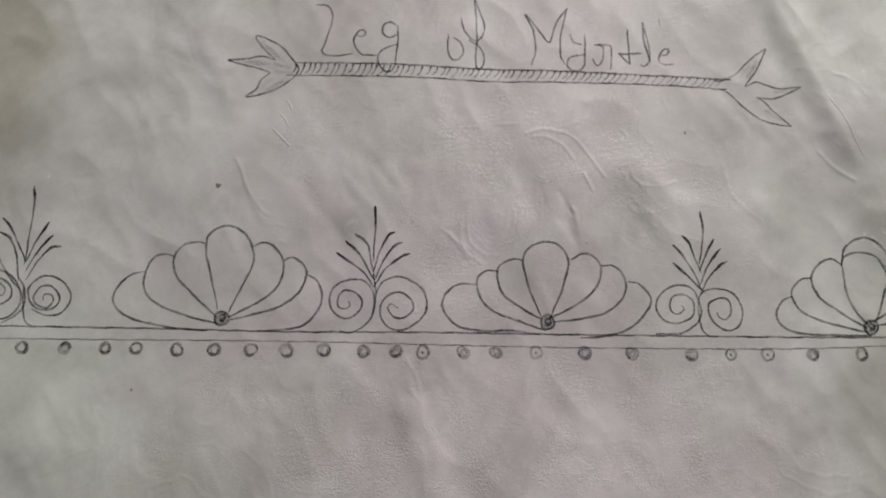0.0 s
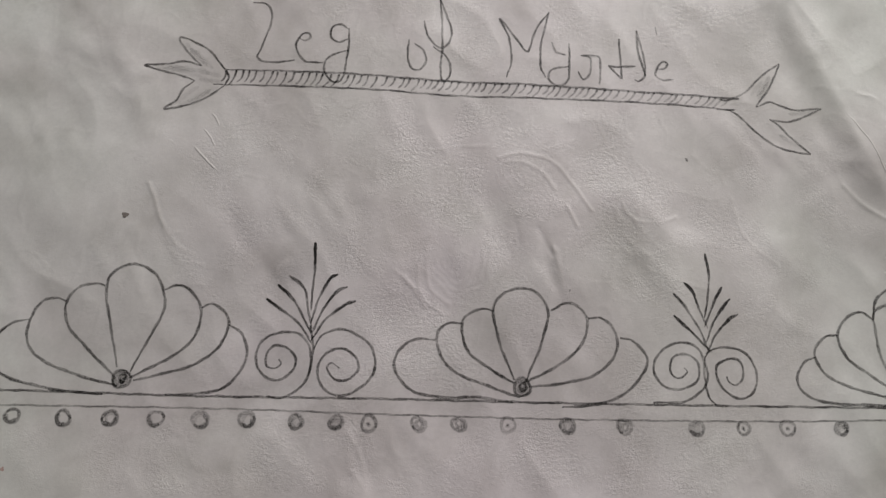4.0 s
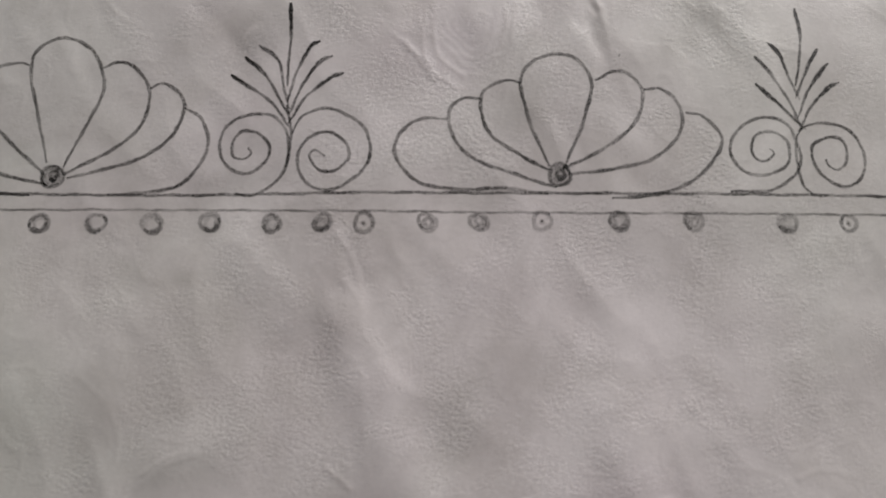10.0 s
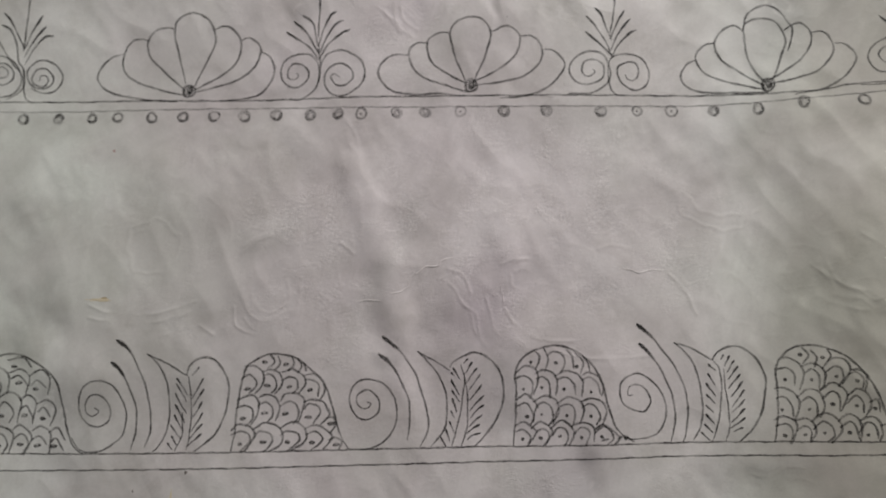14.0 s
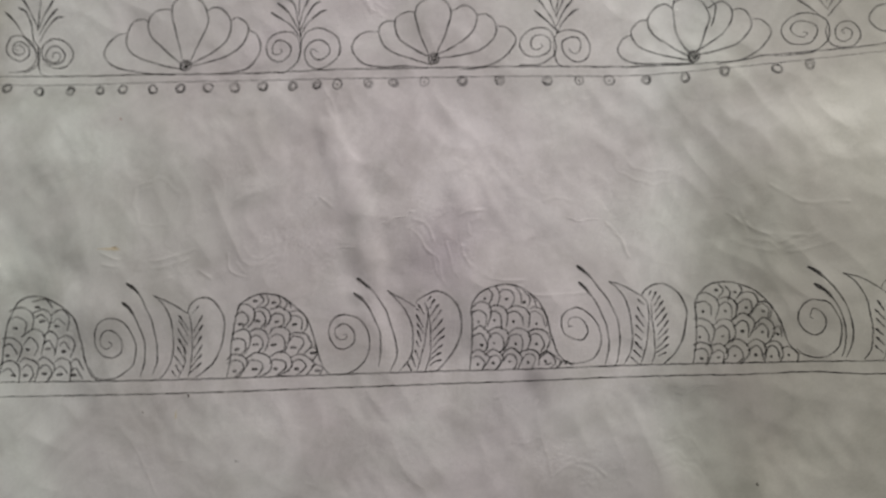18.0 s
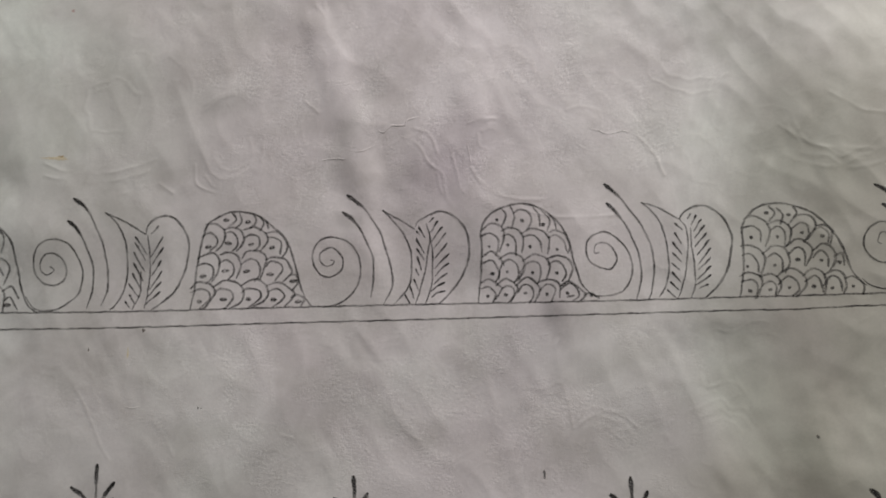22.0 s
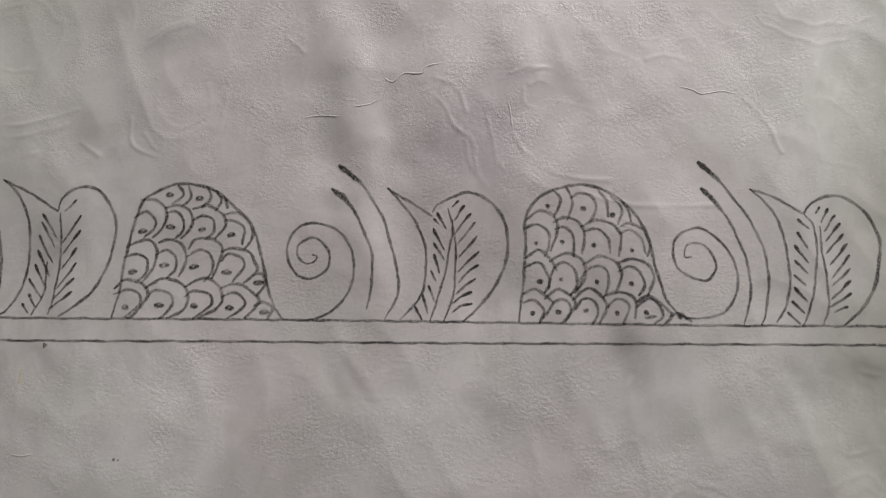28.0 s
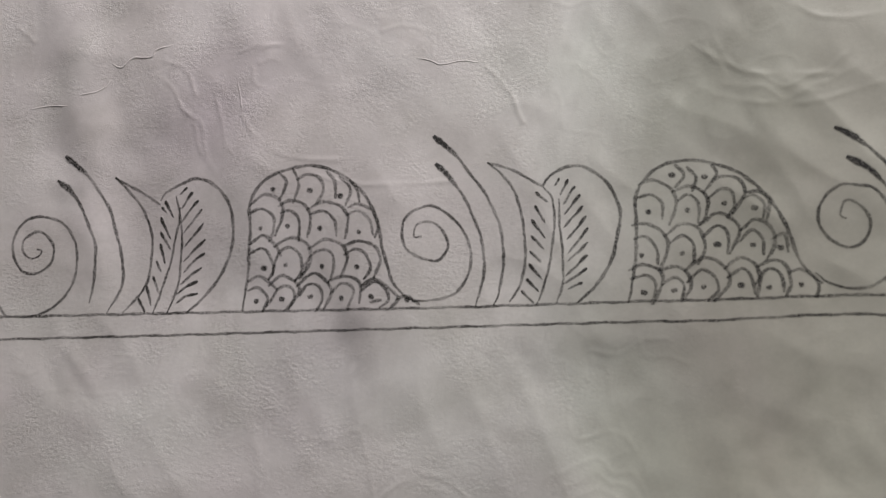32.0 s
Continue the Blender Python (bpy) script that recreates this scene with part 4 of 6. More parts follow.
frond(scroll_a, 0.4, -54.7, 36.3, -54.4, 31.0, -54.7, 20.0)
frond(scroll_a, 0.4, -61.1, 27.2, -57.0, 24.2, -55.5, 18.7, -54.6, 15.3)
frond(scroll_a, 0.4, -64.0, 24.7, -60.3, 21.9, -57.2, 17.4, -55.2, 14.0)
frond(scroll_a, 0.4, -66.6, 21.1, -62.7, 18.3, -57.7, 14.9, -55.1, 11.1)
frond(scroll_a, 0.4, -48.1, 27.8, -50.3, 26.4, -52.6, 21.9, -54.1, 16.8)
frond(scroll_a, 0.4, -45.5, 24.5, -48.3, 23.1, -51.8, 18.1, -53.4, 14.0)
frond(scroll_a, 0.4, -43.1, 20.9, -46.3, 19.6, -50.5, 16.2, -53.3, 12.0)

scroll_b = motif("scroll_motif", 43.0, 6.2, "pencil scroll pair with short dark-tipped fronds")
line(scroll_b, "spiral", 0.45, 43.0, 6.2, 43.9, 5.3, 41.9, 3.5, 39.7, 4.4, 39.3, 7.1, 41.0, 9.4, 44.2, 9.6, 46.8, 7.6, 47.0, 4.0, 44.9, 1.8, 41.1, 0.6, 37.1, 1.7, 34.9, 4.8, 35.8, 8.8, 38.8, 11.6, 43.5, 12.8, 47.0, 11.4, 48.8, 7.7, 49.3, 4.1, 47.6, 0.5, 43.2, -2.2, 38.5, -2.7, 34.4, -2.8)
line(scroll_b, "spiral", 0.45, 54.6, 4.4, 55.1, 3.0, 56.8, 2.2, 58.7, 3.7, 59.2, 6.4, 58.1, 8.7, 55.2, 8.9, 52.2, 7.2, 51.8, 4.5, 53.1, 1.4, 56.4, -1.0, 58.7, -1.2, 61.2, 0.2, 62.9, 3.3, 62.5, 6.9, 60.1, 10.6, 55.5, 11.8, 51.6, 11.5, 49.2, 9.9)
line(scroll_b, "stem", 0.4, 48.9, 9.5, 48.5, 4.1, 49.3, -0.8, 51.3, -3.0)
frond(scroll_b, 0.4, 50.5, 36.9, 51.1, 31.8, 50.5, 25.1, 49.6, 21.2)
frond(scroll_b, 0.4, 43.9, 28.8, 46.1, 26.5, 47.6, 22.7, 49.3, 18.3)
frond(scroll_b, 0.4, 40.9, 25.7, 44.3, 21.7, 47.3, 17.2, 49.4, 12.2)
frond(scroll_b, 0.4, 40.8, 19.9, 44.5, 16.5, 47.2, 14.0, 49.6, 11.7)
frond(scroll_b, 0.4, 54.6, 28.0, 52.7, 25.1, 51.4, 21.9, 49.8, 18.6)
frond(scroll_b, 0.4, 56.6, 24.8, 54.3, 22.4, 51.7, 18.2, 50.0, 14.5)
frond(scroll_b, 0.4, 58.7, 20.8, 56.0, 19.2, 52.4, 15.5, 49.9, 10.8)

scroll_c = motif("scroll_motif", -175.0, 6.9, "pencil scroll pair with fine curved fronds near the first shell")
line(scroll_c, "spiral", 0.45, -175.0, 6.9, -176.0, 8.3, -174.2, 9.5, -172.1, 7.5, -172.7, 5.5, -175.1, 5.3, -176.9, 7.2, -176.2, 10.2, -173.1, 10.6, -170.3, 8.2, -170.2, 4.7, -173.6, 2.4, -178.2, 4.8, -179.6, 8.3, -178.0, 12.6, -174.6, 13.5, -170.1, 11.3, -167.4, 7.5, -167.1, 2.3, -170.7, -1.7, -177.8, -2.5)
line(scroll_c, "spiral", 0.45, -159.9, 4.0, -159.5, 5.9, -157.2, 5.9, -156.7, 3.9, -158.7, 1.7, -161.7, 2.8, -162.9, 5.1, -161.2, 8.2, -157.8, 8.7, -154.9, 5.7, -155.4, 2.5, -158.6, 1.0, -162.2, 2.0, -164.3, 4.9, -164.4, 8.6, -159.9, 12.0, -153.8, 10.0, -151.1, 5.2, -153.4, 0.5, -158.4, -0.6, -163.2, 1.4)
line(scroll_c, "stem", 0.4, -168.7, 11.8, -165.9, 7.8, -165.7, 2.5, -168.1, -1.0, -171.8, -3.4)
line(scroll_c, "stem", 0.4, -166.2, 8.3, -165.8, 1.3, -164.4, -2.7, -162.0, -4.1)
frond(scroll_c, 0.4, -166.5, 41.1, -166.0, 34.8, -166.6, 23.9, -166.9, 17.2)
frond(scroll_c, 0.4, -175.4, 30.5, -173.1, 28.0, -169.9, 22.6, -167.4, 17.8)
frond(scroll_c, 0.4, -176.1, 25.8, -172.3, 23.7, -169.7, 17.7, -168.5, 11.8)
frond(scroll_c, 0.4, -160.6, 29.5, -163.7, 23.9, -166.2, 17.8)
frond(scroll_c, 0.4, -158.8, 25.2, -162.6, 20.9, -165.7, 14.8)
frond(scroll_c, 0.4, -155.7, 21.7, -159.1, 21.0, -162.5, 17.3, -165.2, 11.9)
frond(scroll_c, 0.4, -181.2, 23.9, -176.5, 19.1, -171.5, 11.8, -168.2, 8.2)

scroll_d = motif("scroll_motif", 145.9, 9.9, "pencil scroll pair beside the shell with the doubled petal")
line(scroll_d, "spiral", 0.45, 145.9, 9.9, 147.4, 9.3, 145.7, 7.7, 142.9, 8.6, 141.1, 11.5, 143.3, 14.0, 147.0, 14.2, 150.3, 12.6, 151.1, 9.4, 148.5, 5.7, 144.0, 4.7, 139.8, 5.8, 137.5, 10.0, 139.8, 14.8, 145.1, 17.5, 151.0, 16.9, 154.6, 14.6, 155.7, 10.6, 155.0, 6.5, 150.5, 2.4, 145.1, 0.8, 134.2, 0.2)
line(scroll_d, "spiral", 0.45, 161.5, 8.9, 160.5, 10.1, 162.1, 11.3, 164.1, 9.7, 163.5, 6.8, 160.4, 5.7, 158.0, 7.7, 158.8, 12.2, 162.7, 14.1, 166.1, 12.1, 167.2, 8.0, 164.6, 4.0, 160.2, 3.2, 155.9, 4.9, 154.2, 9.8, 155.7, 13.8)
frond(scroll_d, 0.4, 155.5, 42.2, 155.3, 35.7, 155.1, 25.1)
frond(scroll_d, 0.4, 148.5, 32.6, 151.0, 30.4, 154.5, 25.1)
frond(scroll_d, 0.4, 146.2, 28.3, 149.8, 26.2, 154.9, 19.9)
frond(scroll_d, 0.4, 142.0, 25.3, 145.5, 22.5, 153.2, 15.8)
frond(scroll_d, 0.4, 161.0, 34.0, 158.4, 29.1, 155.9, 23.5)
frond(scroll_d, 0.4, 162.9, 30.6, 159.7, 25.8, 156.5, 20.7)
frond(scroll_d, 0.4, 164.9, 26.5, 161.0, 22.6, 156.3, 17.1)

shell_d = motif("shell_motif", 191.1, 6.8, "pencil-drawn shell at the edge of the sheet")
line(shell_d, "petal", 0.5, 178.7, 20.6, 173.9, 19.6, 170.9, 15.0, 172.5, 11.9, 176.7, 9.6, 186.7, 8.5, 195.6, 8.0)
line(shell_d, "petal", 0.5, 192.2, 29.3, 185.5, 27.5, 180.9, 25.2, 178.7, 20.6, 180.6, 16.5, 186.9, 13.0, 193.5, 9.9)

border = motif("border_band", 0, -6, "ruled pencil double line with a row of small scribbled rings")
line(border, "ruled_line", 0.42, -205.1, -4.3, -190.0, -4.3, -127.4, -4.1, -82.6, -4.3, -35.0, -3.7, 16.5, -3.5, 108.1, -2.3, 132.3, 0.6, 164.0, 3.0, 183.8, 5.5, 213.0, 8.2)
line(border, "ruled_line", 0.34, -204.9, -7.1, -189.6, -7.2, -171.0, -8.1, -82.4, -7.3, -34.9, -7.5, 16.4, -7.5, 85.0, -6.3, 132.0, -3.0, 168.3, 0.6, 183.5, 2.1, 212.6, 4.8, press=0.85)
bead(border, -190.0, -9.5, 2.0, 0, "dotted")
bead(border, -177.9, -9.5, 2.1, 1, "filled")
bead(border, -164.3, -10.8, 2.1, 2, "thick")
bead(border, -151.0, -10.7, 2.0, 3, "filled")
bead(border, -138.2, -10.5, 1.9, 4, "thick")
bead(border, -128.3, -10.3, 1.9, 5, "open")
bead(border, -115.3, -10.6, 2.0, 6, "open")
bead(border, -103.7, -10.3, 2.0, 7, "thick")
bead(border, -92.2, -10.1, 2.1, 8, "open")
bead(border, -81.1, -10.1, 2.2, 9, "thick")
bead(border, -69.3, -9.8, 2.1, 10, "thick")
bead(border, -56.8, -10.0, 2.0, 11, "filled")
bead(border, -46.6, -9.8, 1.9, 12, "filled")
bead(border, -38.3, -9.9, 2.1, 13, "dotted")
bead(border, -25.8, -9.7, 2.0, 14, "wound")
bead(border, -15.5, -9.5, 2.0, 15, "wound")
bead(border, -3.1, -9.3, 2.1, 16, "light")
bead(border, 12.1, -9.1, 2.0, 17, "filled")
bead(border, 26.7, -9.0, 2.0, 18, "wound")
bead(border, 45.8, -9.0, 2.0, 19, "filled")
bead(border, 58.4, -8.7, 1.9, 20, "dotted")
bead(border, 70.5, -8.5, 2.1, 21, "light")
bead(border, 85.1, -8.2, 1.9, 22, "filled")
bead(border, 100.0, -7.8, 2.0, 23, "thick")
bead(border, 115.0, -5.7, 2.1, 24, "filled")
bead(border, 134.9, -5.2, 2.0, 25, "open")
bead(border, 147.3, -3.7, 2.0, 26, "wound")
bead(border, 178.4, -0.7, 2.0, 27, "thick")

title = motif("lettering", -20, 90, "handwritten pencil words Leg of Myrtle")
line(title, "letter_l", 0.42, -77.7, 106.9, -74.2, 106.7, -72.1, 104.2, -72.1, 99.4, -74.0, 91.9, -74.8, 89.5, -72.8, 88.0, -69.1, 87.9, -64.1, 88.9)
line(title, "letter_e", 0.42, -63.6, 95.9, -61.7, 95.0, -60.2, 95.9, -60.8, 97.3, -62.7, 96.9, -64.1, 94.2, -63.4, 91.2, -61.4, 88.5, -58.5, 88.3, -56.2, 88.3)
line(title, "letter_g", 0.42, -49.7, 99.0, -51.9, 100.6, -54.2, 99.5, -54.4, 96.4, -52.1, 94.8, -49.6, 96.1)
line(title, "letter_g", 0.42, -49.4, 99.6, -49.3, 93.4, -49.9, 86.2, -50.4, 83.9, -51.6, 82.5, -53.9, 83.1, -55.8, 86.1, -55.3, 89.1, -52.9, 91.2, -49.3, 92.4)
line(title, "letter_o", 0.42, -32.2, 96.9, -32.3, 90.6, -30.9, 87.8, -28.6, 87.7, -27.1, 90.4, -28.1, 93.8, -30.5, 95.7)
line(title, "letter_f", 0.42, -28.1, 103.0, -26.9, 98.7, -24.7, 95.5, -22.4, 94.7, -20.5, 96.9, -20.1, 100.5, -21.5, 105.3, -23.9, 110.9)
line(title, "letter_f", 0.42, -23.5, 111.5, -22.6, 97.2, -22.9, 87.2, -22.1, 84.4, -20.4, 85.8, -20.1, 88.9, -21.8, 92.6, -25.3, 95.0)
line(title, "letter_m", 0.42, 8.4, 107.8, 6.1, 98.0, 5.7, 90.6, 7.2, 86.7)
line(title, "letter_m", 0.42, -4.0, 86.3, -2.7, 91.5, -3.3, 98.8, -6.0, 105.0, -1.2, 98.8, 2.0, 94.7, 4.6, 102.1, 8.4, 107.8)
line(title, "letter_y", 0.42, 9.0, 98.0, 10.2, 95.0, 13.1, 94.0)
line(title, "letter_y", 0.42, 14.0, 97.8, 14.1, 92.0, 13.6, 86.3, 11.1, 84.6, 8.2, 86.1, 8.8, 89.1, 14.0, 90.6)
line(title, "letter_r", 0.42, 16.5, 89.0, 18.0, 86.8, 20.0, 88.5, 20.1, 93.4, 17.4, 94.2)
line(title, "letter_r", 0.42, 17.4, 94.2, 20.5, 94.3, 22.8, 93.7, 23.1, 89.5, 22.6, 85.4)
line(title, "letter_t", 0.42, 28.8, 100.0, 29.0, 93.6, 29.4, 87.3)
line(title, "letter_t", 0.42, 25.3, 91.4, 28.6, 91.2, 33.4, 91.7)
line(title, "letter_t", 0.42, 25.7, 91.1, 29.1, 87.5)
line(title, "letter_l", 0.46, 34.1, 103.1, 34.3, 96.9, 36.2, 88.8, press=1.2)
line(title, "letter_l", 0.42, 34.1, 103.1, 35.7, 95.9, 36.2, 89.2, 34.3, 87.1, 32.9, 87.5)
line(title, "letter_e", 0.42, 39.8, 91.3, 42.0, 91.5, 42.9, 93.0, 41.4, 93.5, 39.8, 91.5, 39.3, 89.2, 41.5, 87.8, 44.4, 88.1)
line(title, "stray_stroke", 0.3, 39.7, 104.6, 40.0, 102.9, 40.1, 101.6)

arrow = motif("arrow_drawing", -20, 80, "pencil arrow with leaf-shaped ends and a hatched shaft")
line(arrow, "shaft_line", 0.45, -83.4, 85.3, -49.8, 85.2, -23.3, 84.5, -0.4, 84.4, 18.7, 84.1, 45.6, 83.5, 62.9, 83.1, 58.4, 82.9)
line(arrow, "shaft_line", 0.4, -86.3, 80.7, -68.8, 80.8, -38.3, 80.6, -21.3, 80.1, -0.4, 80.3, 18.6, 80.4, 37.8, 80.4, 61.3, 79.6, 56.6, 79.5)
line(arrow, "leaf_tip", 0.42, -83.4, 85.3, -88.3, 90.8, -92.2, 93.3, -97.5, 94.9, -93.9, 89.6, -90.3, 86.3)
line(arrow, "leaf_tip", 0.42, -90.3, 86.3, -94.8, 87.6, -99.5, 86.7, -106.2, 85.9, -97.4, 83.6, -91.7, 81.8)
line(arrow, "leaf_tip", 0.42, -91.7, 81.8, -94.8, 78.8, -96.1, 75.8, -99.1, 72.9, -93.2, 74.3, -87.6, 76.9, -83.0, 80.6)
line(arrow, "leaf_tip", 0.42, -83.4, 85.1, -82.2, 83.2, -83.2, 80.6)
line(arrow, "leaf_tip", 0.42, 57.5, 82.6, 60.1, 82.4, 63.3, 83.9, 66.3, 86.1, 69.5, 89.4, 72.4, 92.2, 76.2, 94.6)
line(arrow, "leaf_tip", 0.42, 76.2, 94.6, 75.0, 91.6, 73.6, 89.1, 71.6, 85.3, 69.2, 82.3, 68.1, 80.7)
line(arrow, "leaf_tip", 0.42, 68.4, 80.7, 72.1, 82.3, 75.5, 81.3, 80.0, 80.1, 85.2, 80.7, 86.9, 80.7)
line(arrow, "leaf_tip", 0.42, 86.9, 80.6, 82.0, 78.2, 77.2, 76.5, 73.7, 76.6, 71.8, 77.0)
line(arrow, "leaf_tip", 0.42, 71.8, 77.0, 74.4, 75.2, 76.7, 72.5, 80.3, 69.2, 82.8, 67.0)
line(arrow, "leaf_tip", 0.42, 82.8, 66.9, 79.3, 67.2, 75.0, 68.2, 70.9, 70.2, 67.0, 73.6, 63.4, 77.4, 60.6, 79.4)
line(arrow, "shading_stroke", 0.8, 70.6, 89.0, 68.6, 86.4, 66.8, 84.2, taper=0.3, press=0.22)
line(arrow, "shading_stroke", 0.8, 73.0, 90.6, 70.8, 87.0, 68.6, 84.0, taper=0.3, press=0.25)
line(arrow, "shading_stroke", 0.8, 72.8, 88.6, 71.0, 86.2, 69.0, 83.4, taper=0.3, press=0.2)
line(arrow, "shading_stroke", 0.8, 86.0, 80.4, 82.0, 79.4, 77.4, 78.8, taper=0.3, press=0.25)
line(arrow, "shading_stroke", 0.8, 81.6, 68.0, 77.8, 70.0, 74.2, 72.6, taper=0.3, press=0.2)
line(arrow, "shading_stroke", 0.9, -95.7, 93.2, -92.4, 90.0, -89.6, 86.9, taper=0.3, press=0.17)
line(arrow, "shading_stroke", 0.9, -94.0, 91.6, -91.2, 88.4, -88.6, 86.1, taper=0.3, press=0.17)
line(arrow, "shading_stroke", 0.9, -92.5, 90.8, -89.2, 87.7, -86.9, 85.4, taper=0.3, press=0.17)
line(arrow, "shading_stroke", 0.9, -104.3, 85.9, -98.5, 85.5, -91.8, 84.5, taper=0.3, press=0.17)
line(arrow, "shading_stroke", 0.9, -101.3, 85.1, -95.6, 84.4, -89.8, 83.0, taper=0.3, press=0.17)
line(arrow, "shading_stroke", 0.9, -99.5, 86.1, -93.7, 85.3, -87.9, 83.8, taper=0.3, press=0.17)
line(arrow, "shading_stroke", 0.9, -97.8, 73.7, -94.3, 76.8, -90.6, 79.9, taper=0.3, press=0.17)
line(arrow, "shading_stroke", 0.9, -96.0, 73.8, -91.4, 75.9, -86.7, 78.9, taper=0.3, press=0.17)
line(arrow, "shading_stroke", 0.9, -93.2, 75.3, -89.5, 77.5, -84.9, 79.9, taper=0.3, press=0.17)
line(arrow, "shading_stroke", 0.9, -91.1, 85.3, -88.0, 84.2, -84.5, 83.1, taper=0.3, press=0.17)
line(arrow, "shading_stroke", 0.9, -90.5, 82.2, -87.9, 81.8, -84.0, 81.5, taper=0.3, press=0.17)
hatch(arrow, -83.4, 85.3, -23.3, 84.5, 18.7, 84.1, 62.9, 83.1, -86.3, 80.7, -38.3, 80.6, 18.6, 80.4, 61.3, 79.6)

unit_b_snail = motif("snail_scroll", -33.0, -109.6, "pencil snail spiral with two dark-tipped whip strokes")
line(unit_b_snail, "spiral", 0.42, -33.0, -109.6, -31.8, -109.9, -32.5, -111.3, -34.5, -111.8, -36.2, -110.4, -36.5, -107.7, -34.4, -105.9, -32.1, -105.9, -29.5, -108.1, -28.8, -110.4, -29.7, -113.4, -32.8, -115.3, -36.2, -114.4, -38.5, -111.2, -38.9, -107.2, -37.3, -103.7, -33.4, -102.2, -27.8, -103.4, -24.4, -107.2, -22.9, -112.4, -23.6, -117.0, -25.9, -121.0, -29.6, -123.8, -33.4, -124.8, -37.9, -124.9)
frond(unit_b_snail, 0.45, -28.6, -87.9, -24.6, -90.7, -21.3, -94.0, -17.3, -99.9, -14.9, -106.4, -12.7, -114.0, -12.9, -119.1, -15.2, -123.8)
frond(unit_b_snail, 0.45, -29.9, -93.8, -25.9, -96.4, -22.5, -101.4, -19.4, -107.8, -18.7, -112.9, -18.9, -118.1, -19.3, -121.7)
unit_b_leaf = motif("leaf_motif", -2.1, -96.8, "pencil leaf with two midribs and short barbs")
line(unit_b_leaf, "leaf_edge", 0.42, -16.7, -92.7, -13.0, -96.2, -9.4, -100.7, -6.9, -106.5, -6.5, -113.6, -7.7, -118.8, -11.9, -123.7)
line(unit_b_leaf, "leaf_edge", 0.42, -16.7, -92.7, -11.7, -95.4, -5.6, -98.8)
line(unit_b_leaf, "lobe", 0.5, -5.7, -98.0, -4.5, -96.0, -1.3, -94.0, 2.6, -92.8, 6.7, -94.2, 10.1, -97.4, 11.9, -102.1, 12.2, -107.3, 10.1, -114.0, 5.9, -120.0, 2.8, -123.1)
line(unit_b_leaf, "midrib", 0.36, -2.1, -96.8, -0.9, -100.8, -1.1, -105.5, -2.2, -113.4, -3.8, -119.9, -4.9, -123.5)
line(unit_b_leaf, "midrib", 0.36, -1.0, -99.5, 0.1, -105.4, 0.4, -113.2, -0.0, -118.4, -1.7, -123.4)
line(unit_b_leaf, "barb", 0.36, -4.6, -97.9, -2.2, -101.8, taper=0.25)
line(unit_b_leaf, "barb", 0.36, -5.3, -99.3, -3.9, -100.9, taper=0.25)
line(unit_b_leaf, "barb", 0.36, -5.3, -101.8, -2.4, -106.9, taper=0.25)
line(unit_b_leaf, "barb", 0.36, -5.1, -105.1, -2.2, -109.2, taper=0.25)
line(unit_b_leaf, "barb", 0.36, -4.8, -107.9, -3.2, -112.5, taper=0.25)
line(unit_b_leaf, "barb", 0.36, -5.3, -111.9, -3.8, -114.4, taper=0.25)
line(unit_b_leaf, "barb", 0.36, -5.7, -115.2, -3.8, -119.2, taper=0.25)
line(unit_b_leaf, "barb", 0.36, -6.9, -117.5, -5.3, -121.9, taper=0.25)
line(unit_b_leaf, "barb", 0.36, -8.5, -120.2, -6.5, -123.4, taper=0.25)
line(unit_b_leaf, "barb", 0.36, 0.3, -94.8, -1.2, -96.5, taper=0.25)
line(unit_b_leaf, "barb", 0.36, 1.8, -95.9, -0.6, -99.8, taper=0.25)
line(unit_b_leaf, "barb", 0.36, 3.5, -97.8, 1.6, -100.0, -0.2, -103.0, taper=0.25)
line(unit_b_leaf, "barb", 0.36, 4.5, -99.8, 0.6, -105.4, taper=0.25)
line(unit_b_leaf, "barb", 0.36, 5.1, -103.1, 1.0, -108.6, taper=0.25)
line(unit_b_leaf, "barb", 0.36, 5.6, -106.8, 0.9, -111.9, taper=0.25)
line(unit_b_leaf, "barb", 0.36, 5.8, -109.9, 2.9, -112.0, 1.1, -114.5, taper=0.25)
line(unit_b_leaf, "barb", 0.36, 5.2, -113.2, 2.7, -115.1, 0.6, -117.1, taper=0.25)
line(unit_b_leaf, "barb", 0.36, 4.5, -116.2, 1.9, -117.6, 0.0, -119.3, taper=0.25)
line(unit_b_leaf, "barb", 0.36, 4.7, -119.0, 2.0, -119.7, 0.1, -121.2, taper=0.25)

unit_c_snail = motif("snail_scroll", 54.4, -105.7, "pencil snail spiral with two dark-tipped whip strokes")
line(unit_c_snail, "spiral", 0.42, 54.4, -105.7, 52.8, -105.7, 53.1, -103.4, 54.8, -102.3, 57.4, -102.8, 59.6, -105.3, 60.3, -107.9, 58.7, -110.4, 56.8, -111.0, 52.8, -109.6, 50.5, -107.1, 50.2, -103.2, 52.2, -100.1, 56.1, -98.7, 60.0, -100.4, 63.3, -103.8, 65.2, -108.3, 64.8, -113.6, 62.4, -117.6, 57.9, -119.3, 52.7, -119.9)
frond(unit_c_snail, 0.45, 56.4, -82.4, 60.4, -85.7, 64.8, -91.0, 69.3, -97.5, 71.8, -104.0, 72.4, -110.5, 71.6, -117.1, 70.2, -120.5)
frond(unit_c_snail, 0.45, 57.0, -88.9, 60.2, -91.9, 64.2, -97.8, 67.2, -104.9, 68.3, -111.4, 67.4, -117.3, 66.4, -120.7)
unit_c_leaf = motif("leaf_motif", 80.9, -94.2, "pencil leaf with two midribs and short barbs")
